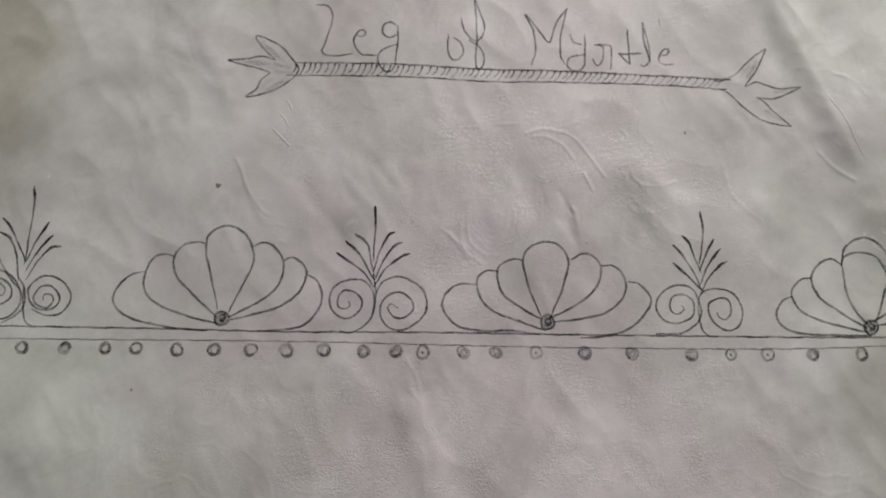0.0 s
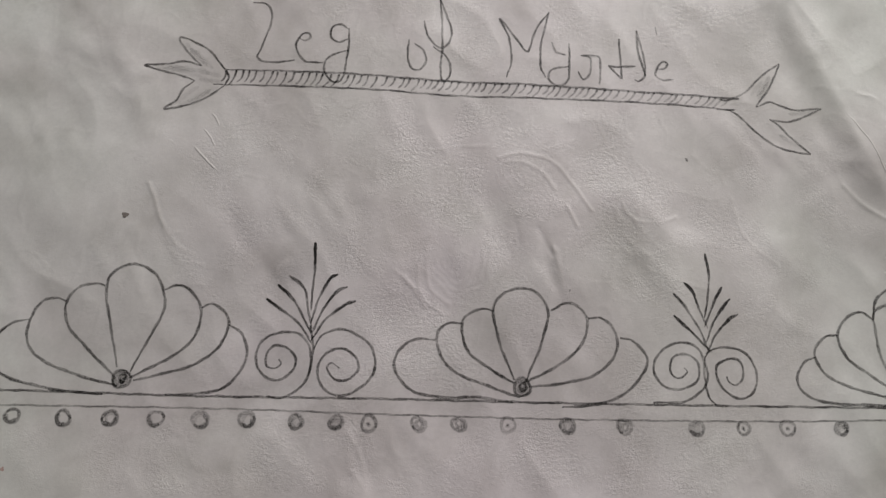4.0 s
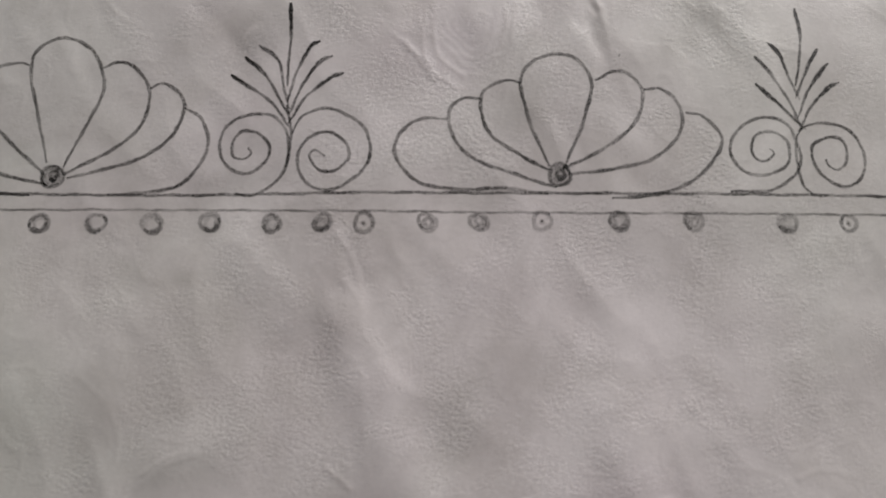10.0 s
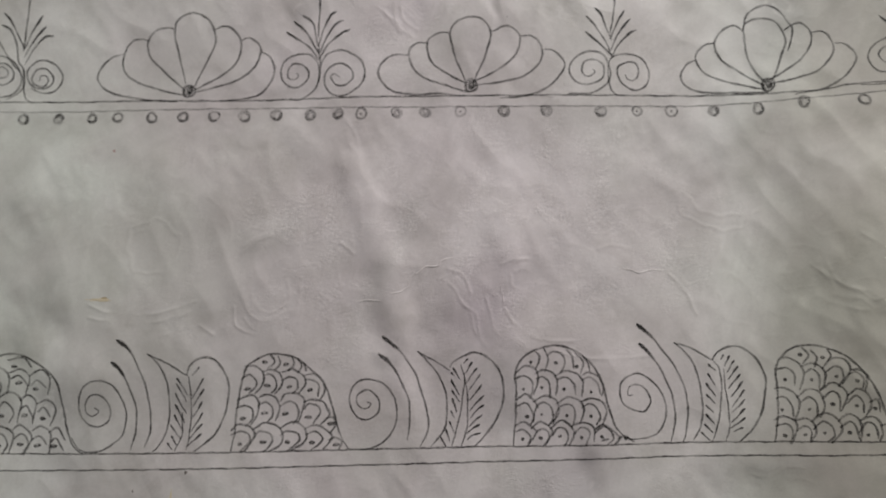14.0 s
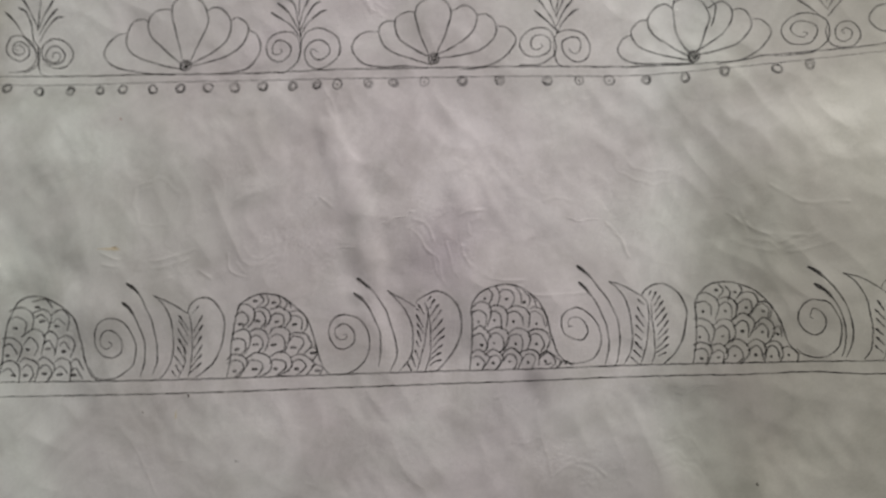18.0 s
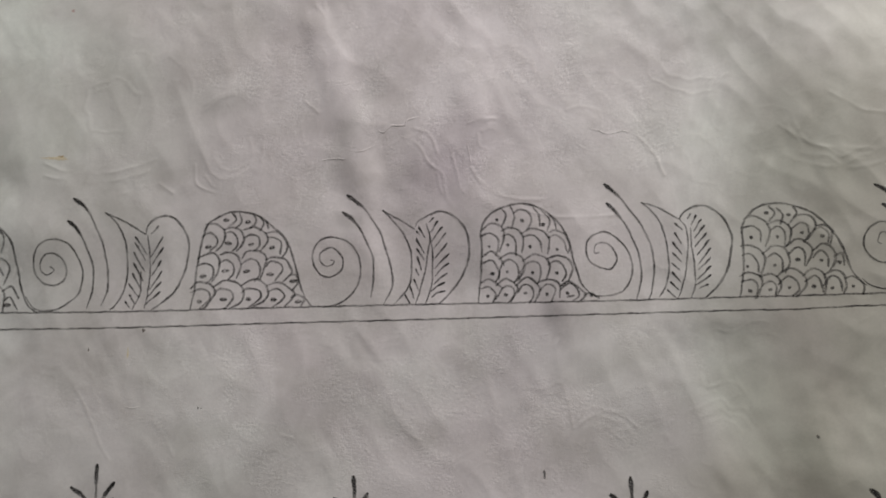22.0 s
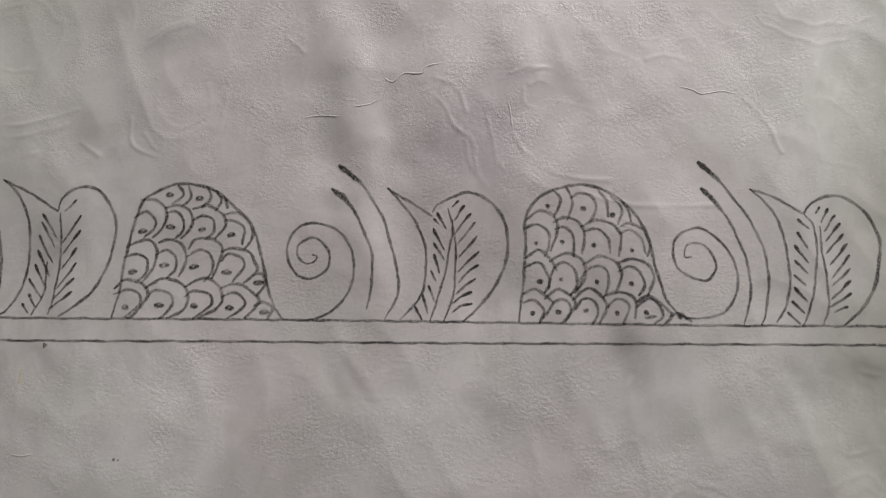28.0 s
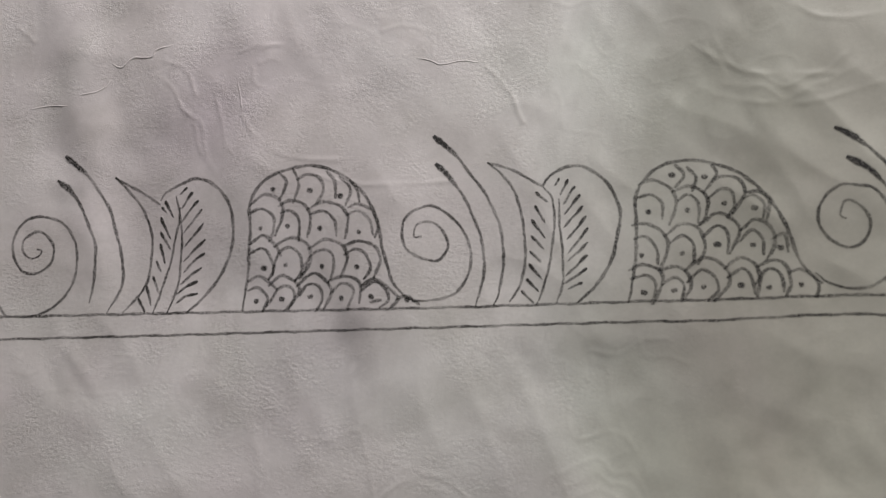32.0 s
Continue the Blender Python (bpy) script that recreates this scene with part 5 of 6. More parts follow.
line(unit_c_leaf, "leaf_edge", 0.42, 68.6, -88.5, 72.0, -91.3, 75.0, -95.8, 76.6, -102.4, 77.1, -109.0, 76.2, -115.5, 73.7, -119.5)
line(unit_c_leaf, "leaf_edge", 0.42, 68.6, -88.5, 74.7, -90.4, 81.1, -94.2)
line(unit_c_leaf, "lobe", 0.5, 80.9, -93.9, 82.6, -91.4, 85.9, -89.6, 90.3, -89.7, 94.6, -92.9, 97.2, -98.1, 97.1, -102.8, 95.5, -109.4, 92.8, -114.7, 88.1, -119.4)
line(unit_c_leaf, "midrib", 0.36, 80.9, -94.2, 83.0, -96.8, 83.3, -103.4, 82.2, -111.4, 80.7, -117.2, 79.3, -120.1)
line(unit_c_leaf, "midrib", 0.36, 84.3, -96.7, 84.6, -103.4, 85.1, -109.9, 85.0, -115.1, 83.7, -119.9)
line(unit_c_leaf, "barb", 0.36, 79.2, -95.3, 82.0, -97.5, taper=0.25)
line(unit_c_leaf, "barb", 0.36, 79.1, -98.3, 81.5, -102.2, taper=0.25)
line(unit_c_leaf, "barb", 0.36, 78.3, -101.5, 81.5, -105.5, taper=0.25)
line(unit_c_leaf, "barb", 0.36, 78.4, -104.9, 81.1, -108.1, taper=0.25)
line(unit_c_leaf, "barb", 0.36, 78.0, -108.4, 80.6, -110.9, taper=0.25)
line(unit_c_leaf, "barb", 0.36, 77.8, -111.3, 80.8, -114.6, taper=0.25)
line(unit_c_leaf, "barb", 0.36, 77.3, -114.4, 80.1, -117.3, taper=0.25)
line(unit_c_leaf, "barb", 0.36, 76.3, -117.1, 79.1, -119.9, taper=0.25)
line(unit_c_leaf, "barb", 0.36, 84.5, -92.0, 83.5, -93.8, taper=0.25)
line(unit_c_leaf, "barb", 0.36, 86.4, -92.3, 84.7, -96.0, taper=0.25)
line(unit_c_leaf, "barb", 0.36, 87.9, -93.9, 85.2, -98.0, taper=0.25)
line(unit_c_leaf, "barb", 0.36, 89.0, -95.8, 85.4, -100.3, taper=0.25)
line(unit_c_leaf, "barb", 0.36, 89.5, -98.2, 85.4, -103.3, taper=0.25)
line(unit_c_leaf, "barb", 0.36, 90.3, -100.5, 86.0, -105.9, taper=0.25)
line(unit_c_leaf, "barb", 0.36, 90.6, -103.1, 86.1, -109.2, taper=0.25)
line(unit_c_leaf, "barb", 0.36, 90.4, -106.4, 86.0, -110.8, taper=0.25)
line(unit_c_leaf, "barb", 0.36, 90.3, -109.2, 85.6, -113.8, taper=0.25)
line(unit_c_leaf, "barb", 0.36, 90.2, -112.0, 85.2, -115.7, taper=0.25)
line(unit_c_leaf, "barb", 0.36, 89.2, -115.2, 86.0, -116.7, taper=0.25)

unit_a_snail = motif("snail_scroll", -126.4, -113.3, "pencil snail spiral with two dark-tipped whip strokes")
line(unit_a_snail, "spiral", 0.42, -126.4, -113.3, -124.8, -114.6, -127.0, -116.3, -129.0, -115.2, -129.5, -112.5, -128.4, -109.7, -125.7, -109.1, -122.3, -111.0, -120.7, -114.6, -121.6, -118.3, -124.8, -119.7, -128.7, -118.5, -131.4, -114.9, -131.8, -109.8, -129.7, -105.7, -125.3, -104.3, -120.5, -106.2, -116.7, -111.2, -115.1, -116.7, -116.0, -122.2, -120.0, -125.9, -123.9, -127.8, -128.5, -128.1, -131.5, -126.6, -133.7, -123.6)
frond(unit_a_snail, 0.45, -120.5, -90.4, -116.2, -93.4, -112.8, -98.5, -109.4, -105.5, -107.3, -112.8, -106.3, -120.1, -108.1, -126.3)
frond(unit_a_snail, 0.45, -121.9, -98.0, -118.0, -101.1, -114.9, -106.6, -112.1, -113.0, -111.4, -120.3, -112.8, -127.2)
unit_a_leaf = motif("leaf_motif", -94.5, -102.4, "pencil leaf with two midribs and short barbs")
line(unit_a_leaf, "leaf_edge", 0.42, -109.4, -95.1, -105.3, -98.4, -102.0, -104.4, -100.4, -112.7, -100.7, -120.0, -103.4, -125.8, -105.1, -127.3)
line(unit_a_leaf, "leaf_edge", 0.42, -109.4, -95.1, -101.6, -98.5, -95.2, -102.2)
line(unit_a_leaf, "lobe", 0.5, -95.2, -102.2, -94.2, -98.6, -90.7, -96.1, -86.0, -96.6, -81.7, -101.2, -80.1, -106.7, -80.9, -114.0, -83.5, -120.4, -87.7, -124.7, -91.2, -126.9)
line(unit_a_leaf, "midrib", 0.36, -94.5, -102.4, -92.8, -112.5, -92.9, -122.5, -93.7, -126.6)
line(unit_a_leaf, "midrib", 0.36, -95.8, -114.4, -95.5, -121.7, -97.7, -127.1)
line(unit_a_leaf, "barb", 0.36, -98.8, -102.9, -94.2, -108.8, taper=0.25)
line(unit_a_leaf, "barb", 0.36, -98.6, -104.9, -94.5, -111.0, taper=0.25)
line(unit_a_leaf, "barb", 0.36, -98.9, -108.2, -94.4, -114.7, taper=0.25)
line(unit_a_leaf, "barb", 0.36, -98.5, -111.7, -94.6, -118.0, taper=0.25)
line(unit_a_leaf, "barb", 0.36, -98.7, -115.2, -95.0, -120.7, taper=0.25)
line(unit_a_leaf, "barb", 0.36, -99.6, -118.5, -95.9, -123.1, taper=0.25)
line(unit_a_leaf, "barb", 0.36, -99.2, -122.1, -97.0, -125.3, taper=0.25)
line(unit_a_leaf, "barb", 0.36, -100.4, -124.5, -98.3, -126.8, taper=0.25)
line(unit_a_leaf, "barb", 0.36, -91.0, -99.1, -93.4, -102.3, taper=0.25)
line(unit_a_leaf, "barb", 0.36, -89.2, -102.8, -92.8, -109.7, taper=0.25)
line(unit_a_leaf, "barb", 0.36, -88.9, -106.5, -92.5, -112.5, taper=0.25)
line(unit_a_leaf, "barb", 0.36, -89.1, -110.6, -92.2, -116.1, taper=0.25)
line(unit_a_leaf, "barb", 0.36, -88.7, -114.2, -92.4, -120.7, taper=0.25)
line(unit_a_leaf, "barb", 0.36, -88.6, -117.9, -92.9, -123.0, taper=0.25)
line(unit_a_leaf, "barb", 0.36, -88.6, -121.1, -93.8, -125.6, taper=0.25)

unit_d_snail = motif("snail_scroll", 139.9, -101.9, "pencil snail spiral with two dark-tipped whip strokes")
line(unit_d_snail, "spiral", 0.42, 140.1, -102.1, 139.0, -101.4, 139.8, -98.8, 141.2, -98.4, 143.1, -100.0, 144.3, -103.0, 143.3, -106.3, 141.2, -107.8, 138.7, -107.5, 136.2, -105.0, 135.1, -101.6, 136.1, -98.2, 139.4, -95.2, 142.9, -95.4, 145.8, -96.6, 148.4, -101.1, 149.4, -106.0, 147.9, -112.0, 144.2, -115.4, 139.7, -115.9, 136.3, -114.9, 133.9, -112.9)
frond(unit_d_snail, 0.45, 139.2, -83.0, 141.9, -84.6, 144.7, -87.1, 148.2, -91.5, 151.3, -97.2, 152.8, -103.3, 152.7, -109.8, 150.2, -115.7)
frond(unit_d_snail, 0.45, 141.0, -89.3, 144.5, -91.7, 147.0, -94.9, 149.5, -100.0, 150.5, -105.5, 150.3, -110.9, 148.7, -115.5)
unit_d_leaf = motif("leaf_motif", 150.9, -85.3, "pencil leaf with two midribs and short barbs")
line(unit_d_leaf, "leaf_edge", 0.42, 150.9, -85.3, 154.4, -88.2, 157.4, -92.7, 158.9, -99.3, 159.4, -105.9, 158.5, -112.4, 156.0, -116.4)
line(unit_d_leaf, "leaf_edge", 0.42, 150.9, -85.3, 157.1, -87.3, 163.5, -91.1)
line(unit_d_leaf, "lobe", 0.5, 163.2, -90.8, 164.9, -88.3, 168.2, -86.5, 172.7, -86.6, 176.9, -89.8, 179.5, -95.0, 179.4, -99.7, 177.8, -106.3, 175.2, -111.5, 170.5, -116.3)
line(unit_d_leaf, "midrib", 0.36, 163.2, -91.1, 165.4, -93.6, 165.6, -100.3, 164.5, -108.2, 163.1, -114.1, 161.7, -117.0)
line(unit_d_leaf, "midrib", 0.36, 166.6, -93.6, 166.9, -100.2, 167.5, -106.8, 167.3, -112.0, 166.1, -116.7)
line(unit_d_leaf, "barb", 0.42, 161.4, -95.2, 163.8, -99.1, taper=0.25)
line(unit_d_leaf, "barb", 0.42, 160.6, -98.4, 163.9, -102.4, taper=0.25)
line(unit_d_leaf, "barb", 0.42, 160.7, -101.7, 163.5, -105.0, taper=0.25)
line(unit_d_leaf, "barb", 0.42, 160.3, -105.3, 162.9, -107.8, taper=0.25)
line(unit_d_leaf, "barb", 0.42, 160.2, -108.2, 163.2, -111.5, taper=0.25)
line(unit_d_leaf, "barb", 0.42, 159.7, -111.3, 162.5, -114.1, taper=0.25)
line(unit_d_leaf, "barb", 0.42, 170.3, -90.8, 167.6, -94.9, taper=0.25)
line(unit_d_leaf, "barb", 0.42, 171.3, -92.7, 167.7, -97.2, taper=0.25)
line(unit_d_leaf, "barb", 0.42, 171.8, -95.1, 167.8, -100.2, taper=0.25)
line(unit_d_leaf, "barb", 0.42, 172.7, -97.3, 168.4, -102.8, taper=0.25)
line(unit_d_leaf, "barb", 0.42, 172.9, -100.0, 168.4, -106.1, taper=0.25)
line(unit_d_leaf, "barb", 0.42, 172.7, -103.3, 168.3, -107.7, taper=0.25)
line(unit_d_leaf, "barb", 0.42, 172.6, -106.1, 168.0, -110.6, taper=0.25)

dome_b = motif("dome_motif", 33.0, -104.6, "pencil dome filled with rows of fish-scale arcs")
line(dome_b, "dome_outline", 0.5, 15.3, -122.8, 16.0, -116.2, 16.3, -105.8, 16.0, -99.2, 17.9, -94.7, 23.1, -91.3, 29.0, -90.0, 35.0, -91.3, 39.6, -94.5, 42.9, -98.4, 44.7, -102.9, 46.3, -109.3, 48.2, -115.1, 50.7, -118.2, 53.4, -120.0)
scale(dome_b, (18.4, -120.6), (16.4, -116.2, 19.2, -115.0, 22.5, -117.4), (16.7, -118.1, 18.6, -117.4, 21.0, -119.8, 20.3, -122.2))
scale(dome_b, (24.2, -120.0), (21.2, -117.0, 24.3, -114.7, 28.0, -117.5, 26.2, -121.5), (20.9, -121.4, 23.8, -117.4, 26.4, -117.6, 26.8, -120.1, 25.2, -122.1))
scale(dome_b, (30.5, -119.4), (27.6, -116.9, 30.8, -114.2, 34.1, -115.9, 35.2, -118.4, 33.8, -121.3), (28.3, -118.8, 29.6, -116.8, 32.4, -117.0, 33.1, -119.8, 32.0, -122.0))
scale(dome_b, (37.3, -119.6), (34.7, -115.8, 37.9, -114.6, 41.4, -116.1, 41.4, -120.0), (35.2, -118.4, 37.3, -116.3, 40.1, -117.7, 39.0, -121.4))
scale(dome_b, (43.9, -119.2), (41.8, -116.8, 44.3, -115.1, 47.5, -117.1, 49.8, -119.5, 48.1, -121.2), (41.8, -118.0, 44.3, -115.7, 46.9, -117.1, 47.8, -119.6, 46.2, -121.0))
scale(dome_b, (51.6, -119.6), (49.4, -119.6, 51.4, -118.8, 54.0, -120.1))
scale(dome_b, (19.8, -113.3), (16.6, -107.8, 19.5, -105.9, 22.2, -108.1, 23.2, -110.0), (16.4, -110.0, 19.0, -108.9, 20.9, -110.1, 22.0, -113.3, 21.1, -115.3))
scale(dome_b, (24.7, -112.5), (22.2, -108.4, 25.4, -106.3, 29.3, -107.7, 30.1, -111.6, 28.2, -114.9), (22.0, -114.4, 22.9, -110.0, 25.5, -108.4, 27.9, -110.4, 28.2, -113.6, 27.0, -115.6))
scale(dome_b, (32.7, -112.7), (29.8, -108.7, 33.2, -106.7, 37.2, -107.9, 38.3, -111.1, 37.3, -114.4), (28.2, -114.9, 30.3, -110.2, 33.3, -108.9, 35.3, -110.6, 35.3, -113.9, 34.5, -115.6))
scale(dome_b, (40.5, -112.7), (37.8, -107.9, 41.1, -106.9, 44.4, -108.1, 45.7, -111.3, 44.4, -114.7), (37.9, -109.8, 39.8, -108.7, 42.4, -109.8, 43.5, -112.8, 42.4, -114.8))
scale(dome_b, (18.7, -104.5), (16.4, -98.9, 19.3, -96.7, 22.6, -98.1, 23.5, -101.4, 22.1, -105.5), (16.1, -101.2, 18.7, -100.0, 21.3, -101.6, 21.7, -104.8, 20.9, -106.9))
scale(dome_b, (24.5, -103.9), (22.8, -99.1, 25.2, -98.0, 28.5, -99.2, 29.8, -101.8, 29.3, -105.7), (23.3, -100.8, 25.2, -100.4, 27.2, -102.6, 27.4, -106.5))
scale(dome_b, (31.9, -104.3), (29.1, -99.8, 32.4, -98.3, 36.3, -99.1, 38.1, -101.9, 37.8, -105.9), (29.8, -101.1, 32.4, -100.3, 35.1, -102.1, 35.6, -105.4))
scale(dome_b, (40.6, -105.0), (38.3, -99.3, 40.3, -98.5, 43.5, -100.3, 44.9, -103.5, 44.3, -105.5), (38.3, -100.9, 40.3, -100.1, 42.9, -102.3, 43.7, -104.9))
scale(dome_b, (20.9, -95.7), (22.4, -92.0, 24.0, -94.0, 22.8, -97.7), (25.4, -90.9, 26.7, -94.5, 25.8, -98.0))
scale(dome_b, (29.2, -95.8), (26.7, -93.2, 28.4, -92.1, 31.0, -92.5, 32.4, -95.6, 31.1, -98.3))
scale(dome_b, (36.1, -96.9), (33.0, -91.4, 34.7, -93.4, 35.0, -96.8), (36.0, -92.6, 38.3, -95.2, 37.6, -98.6), (38.3, -93.2, 39.9, -95.4, 40.3, -97.6))

dome_a = motif("dome_motif", -59.2, -109.1, "pencil dome filled with rows of fish-scale arcs")
line(dome_a, "dome_outline", 0.5, -78.3, -126.8, -77.3, -121.1, -77.0, -114.4, -76.2, -106.9, -74.5, -99.3, -70.8, -96.1, -66.7, -94.5, -61.8, -94.4, -56.8, -95.9, -51.6, -99.8, -47.9, -103.6, -45.4, -108.9, -43.4, -115.4, -41.5, -120.6, -39.6, -123.7, -37.9, -124.9)
scale(dome_a, (-75.3, -124.1), (-78.4, -119.8, -76.0, -117.7, -71.8, -118.6, -70.4, -121.4, -72.8, -125.4, -74.3, -126.3), (-78.2, -121.1, -75.0, -119.9, -72.4, -121.1, -72.0, -123.4, -74.7, -125.9), long_eyes=True)
scale(dome_a, (-67.4, -123.2), (-71.0, -119.4, -67.3, -117.0, -62.4, -118.3, -60.7, -121.5, -61.7, -124.2, -64.8, -125.9), (-70.4, -122.0, -68.9, -120.0, -65.6, -120.2, -64.2, -122.4, -65.6, -125.1, -66.8, -126.2), long_eyes=True)
scale(dome_a, (-59.1, -122.9), (-61.7, -118.7, -57.9, -116.4, -54.4, -117.7, -52.7, -120.5, -53.8, -123.1, -57.5, -125.5), (-61.4, -120.9, -59.6, -119.5, -56.1, -120.0, -55.2, -122.6, -58.8, -125.6), long_eyes=True)
scale(dome_a, (-50.9, -123.0), (-53.0, -118.5, -49.8, -117.3, -46.3, -118.9, -44.3, -121.4, -47.0, -124.7), (-52.7, -120.5, -50.2, -119.4, -47.7, -120.9, -47.9, -122.8, -50.9, -125.2), long_eyes=True)
scale(dome_a, (-42.9, -123.5), (-45.0, -122.0, -43.4, -121.3, -41.1, -122.5, -41.8, -124.5), long_eyes=True)
scale(dome_a, (-74.7, -115.8), (-76.6, -109.9, -72.6, -108.0, -69.7, -110.0, -69.8, -114.1, -71.9, -117.9), (-76.9, -112.4, -74.2, -111.6, -71.5, -113.1, -71.5, -116.1, -73.3, -117.8), long_eyes=True)
scale(dome_a, (-67.4, -113.9), (-69.1, -108.6, -66.5, -107.7, -63.7, -109.0, -62.3, -112.4, -63.5, -115.7), (-69.5, -111.3, -67.3, -110.3, -65.1, -111.8, -64.7, -114.5, -66.1, -116.5), long_eyes=True)
scale(dome_a, (-60.3, -113.9), (-61.9, -109.6, -60.4, -107.3, -56.3, -107.4, -54.0, -109.3, -54.4, -112.0, -55.6, -116.0), (-62.0, -111.4, -59.4, -109.9, -56.6, -111.0, -55.8, -114.1, -57.2, -116.8), long_eyes=True)
scale(dome_a, (-52.5, -114.8), (-53.9, -110.0, -51.4, -109.1, -47.9, -109.7, -46.1, -112.2, -45.5, -114.2, -47.9, -116.6), (-53.7, -112.0, -52.5, -110.4, -49.8, -111.1, -48.5, -113.3, -50.6, -116.4), long_eyes=True)
scale(dome_a, (-44.9, -116.8), (-46.1, -115.0, -44.1, -114.8, -43.4, -117.4, -44.9, -119.4), long_eyes=True)
scale(dome_a, (-73.6, -106.1), (-74.6, -98.6, -71.1, -98.5, -68.4, -101.1, -68.5, -104.6, -70.7, -107.1), (-75.7, -102.8, -73.2, -101.3, -70.9, -103.3, -70.9, -105.4, -72.7, -107.2), long_eyes=True)
scale(dome_a, (-66.9, -104.8), (-68.4, -100.2, -65.4, -99.5, -62.4, -101.3, -61.8, -104.3, -63.9, -107.0), (-67.9, -101.5, -65.9, -101.1, -64.0, -103.0, -64.0, -105.7, -65.2, -107.1), long_eyes=True)
scale(dome_a, (-59.3, -105.1), (-61.8, -100.2, -58.5, -99.4, -54.8, -101.3, -53.9, -104.0, -55.7, -106.7), (-61.5, -102.9, -59.6, -101.8, -57.0, -102.7, -56.5, -105.4, -57.7, -106.8), long_eyes=True)
scale(dome_a, (-52.3, -106.0), (-54.2, -101.3, -50.8, -100.7, -48.0, -103.0, -47.4, -106.3, -48.7, -108.6), (-53.7, -102.6, -51.3, -102.8, -49.4, -104.4, -49.5, -107.7), long_eyes=True)
scale(dome_a, (-68.1, -97.1), (-66.0, -94.9, -64.7, -96.9, -66.8, -99.0), (-63.5, -95.1, -62.8, -97.5, -64.4, -99.4), long_eyes=True)
scale(dome_a, (-60.7, -97.7), (-58.9, -95.3, -58.0, -97.3, -59.6, -99.4), (-56.8, -95.9, -55.5, -97.9, -56.4, -100.0), (-54.6, -97.2, -54.0, -99.2), long_eyes=True)

dome_c = motif("dome_motif", 116.3, -101.7, "pencil dome filled with rows of fish-scale arcs")
line(dome_c, "dome_outline", 0.5, 98.3, -119.5, 99.6, -113.7, 100.6, -105.2, 100.8, -96.4, 103.4, -91.7, 107.5, -89.0, 112.6, -88.6, 117.4, -89.8, 121.4, -91.8, 125.3, -95.7, 127.9, -100.0, 129.9, -105.4, 131.4, -110.6, 133.2, -113.4, 135.2, -115.0)
scale(dome_c, (101.5, -117.4), (98.9, -112.5, 101.6, -111.3, 104.6, -112.3, 105.4, -114.9, 103.6, -119.1), (99.2, -114.3, 102.1, -113.5, 104.0, -115.5, 103.1, -119.1))
scale(dome_c, (107.6, -116.8), (105.0, -112.5, 107.8, -111.6, 110.4, -113.1, 110.8, -116.1, 109.1, -118.5), (105.4, -115.5, 107.7, -114.0, 109.6, -115.5, 109.1, -117.9))
scale(dome_c, (113.3, -116.1), (109.9, -112.5, 113.8, -109.8, 117.3, -111.5, 118.4, -115.0, 115.4, -118.4), (110.3, -114.9, 113.1, -112.3, 115.6, -113.8, 116.0, -116.7, 114.4, -118.4))
scale(dome_c, (120.3, -115.6), (117.7, -112.1, 120.3, -109.8, 123.2, -111.0, 124.0, -113.9, 123.3, -117.3), (118.1, -113.8, 120.7, -112.1, 122.5, -113.9, 122.8, -116.7))
scale(dome_c, (125.5, -116.1), (124.1, -111.6, 126.6, -110.3, 128.9, -111.5, 129.4, -115.1, 128.5, -117.3), (123.4, -115.0, 125.5, -112.2, 127.8, -113.4, 128.1, -116.2))
scale(dome_c, (131.1, -115.5), (129.6, -112.8, 131.3, -112.3, 133.7, -113.7, 134.6, -115.6, 134.0, -117.3))
scale(dome_c, (101.4, -109.5), (100.1, -102.7, 103.0, -102.4, 106.0, -104.6, 106.8, -107.7, 105.0, -111.9), (100.2, -105.8, 102.3, -105.2, 104.5, -107.7, 104.5, -110.7))
scale(dome_c, (109.5, -109.0), (106.3, -105.0, 109.7, -102.6, 113.0, -103.6, 114.1, -107.8, 112.7, -110.8), (107.4, -106.5, 109.6, -105.0, 111.8, -106.8, 111.6, -110.2))
scale(dome_c, (116.4, -107.1), (113.0, -103.0, 116.8, -100.3, 119.8, -102.0, 120.8, -104.5, 118.9, -108.6), (113.9, -105.4, 116.7, -102.9, 118.6, -105.0, 118.4, -108.5))
scale(dome_c, (123.1, -107.3), (121.2, -103.9, 123.8, -101.9, 126.4, -103.6, 127.1, -107.1, 125.7, -109.9), (121.0, -106.3, 123.1, -104.0, 124.9, -105.9, 125.0, -108.8))
scale(dome_c, (127.9, -107.9), (126.9, -105.9, 128.9, -105.1, 129.3, -108.3))
scale(dome_c, (103.2, -99.9), (101.5, -93.7, 104.5, -92.7, 107.9, -94.7, 108.8, -98.5, 107.5, -102.2), (101.4, -96.5, 103.8, -95.9, 106.0, -97.8, 105.9, -100.9))
scale(dome_c, (110.9, -99.7), (108.4, -95.4, 111.8, -94.3, 114.9, -96.9, 114.7, -100.6, 113.5, -102.4), (109.4, -97.3, 111.1, -96.2, 113.2, -98.1, 113.0, -101.8))
scale(dome_c, (118.2, -98.4), (114.4, -95.6, 117.2, -92.7, 120.9, -93.0, 122.2, -96.1, 119.9, -100.2), (115.4, -96.9, 117.6, -95.2, 119.7, -95.9, 120.2, -99.0, 118.9, -100.8))
scale(dome_c, (123.7, -99.6), (122.7, -96.1, 124.7, -95.9, 126.6, -98.2, 125.8, -101.7), (122.1, -97.3, 123.7, -96.8, 125.5, -98.7, 125.3, -101.1))
scale(dome_c, (108.2, -91.8), (109.2, -89.7, 110.6, -91.7, 109.0, -94.1))
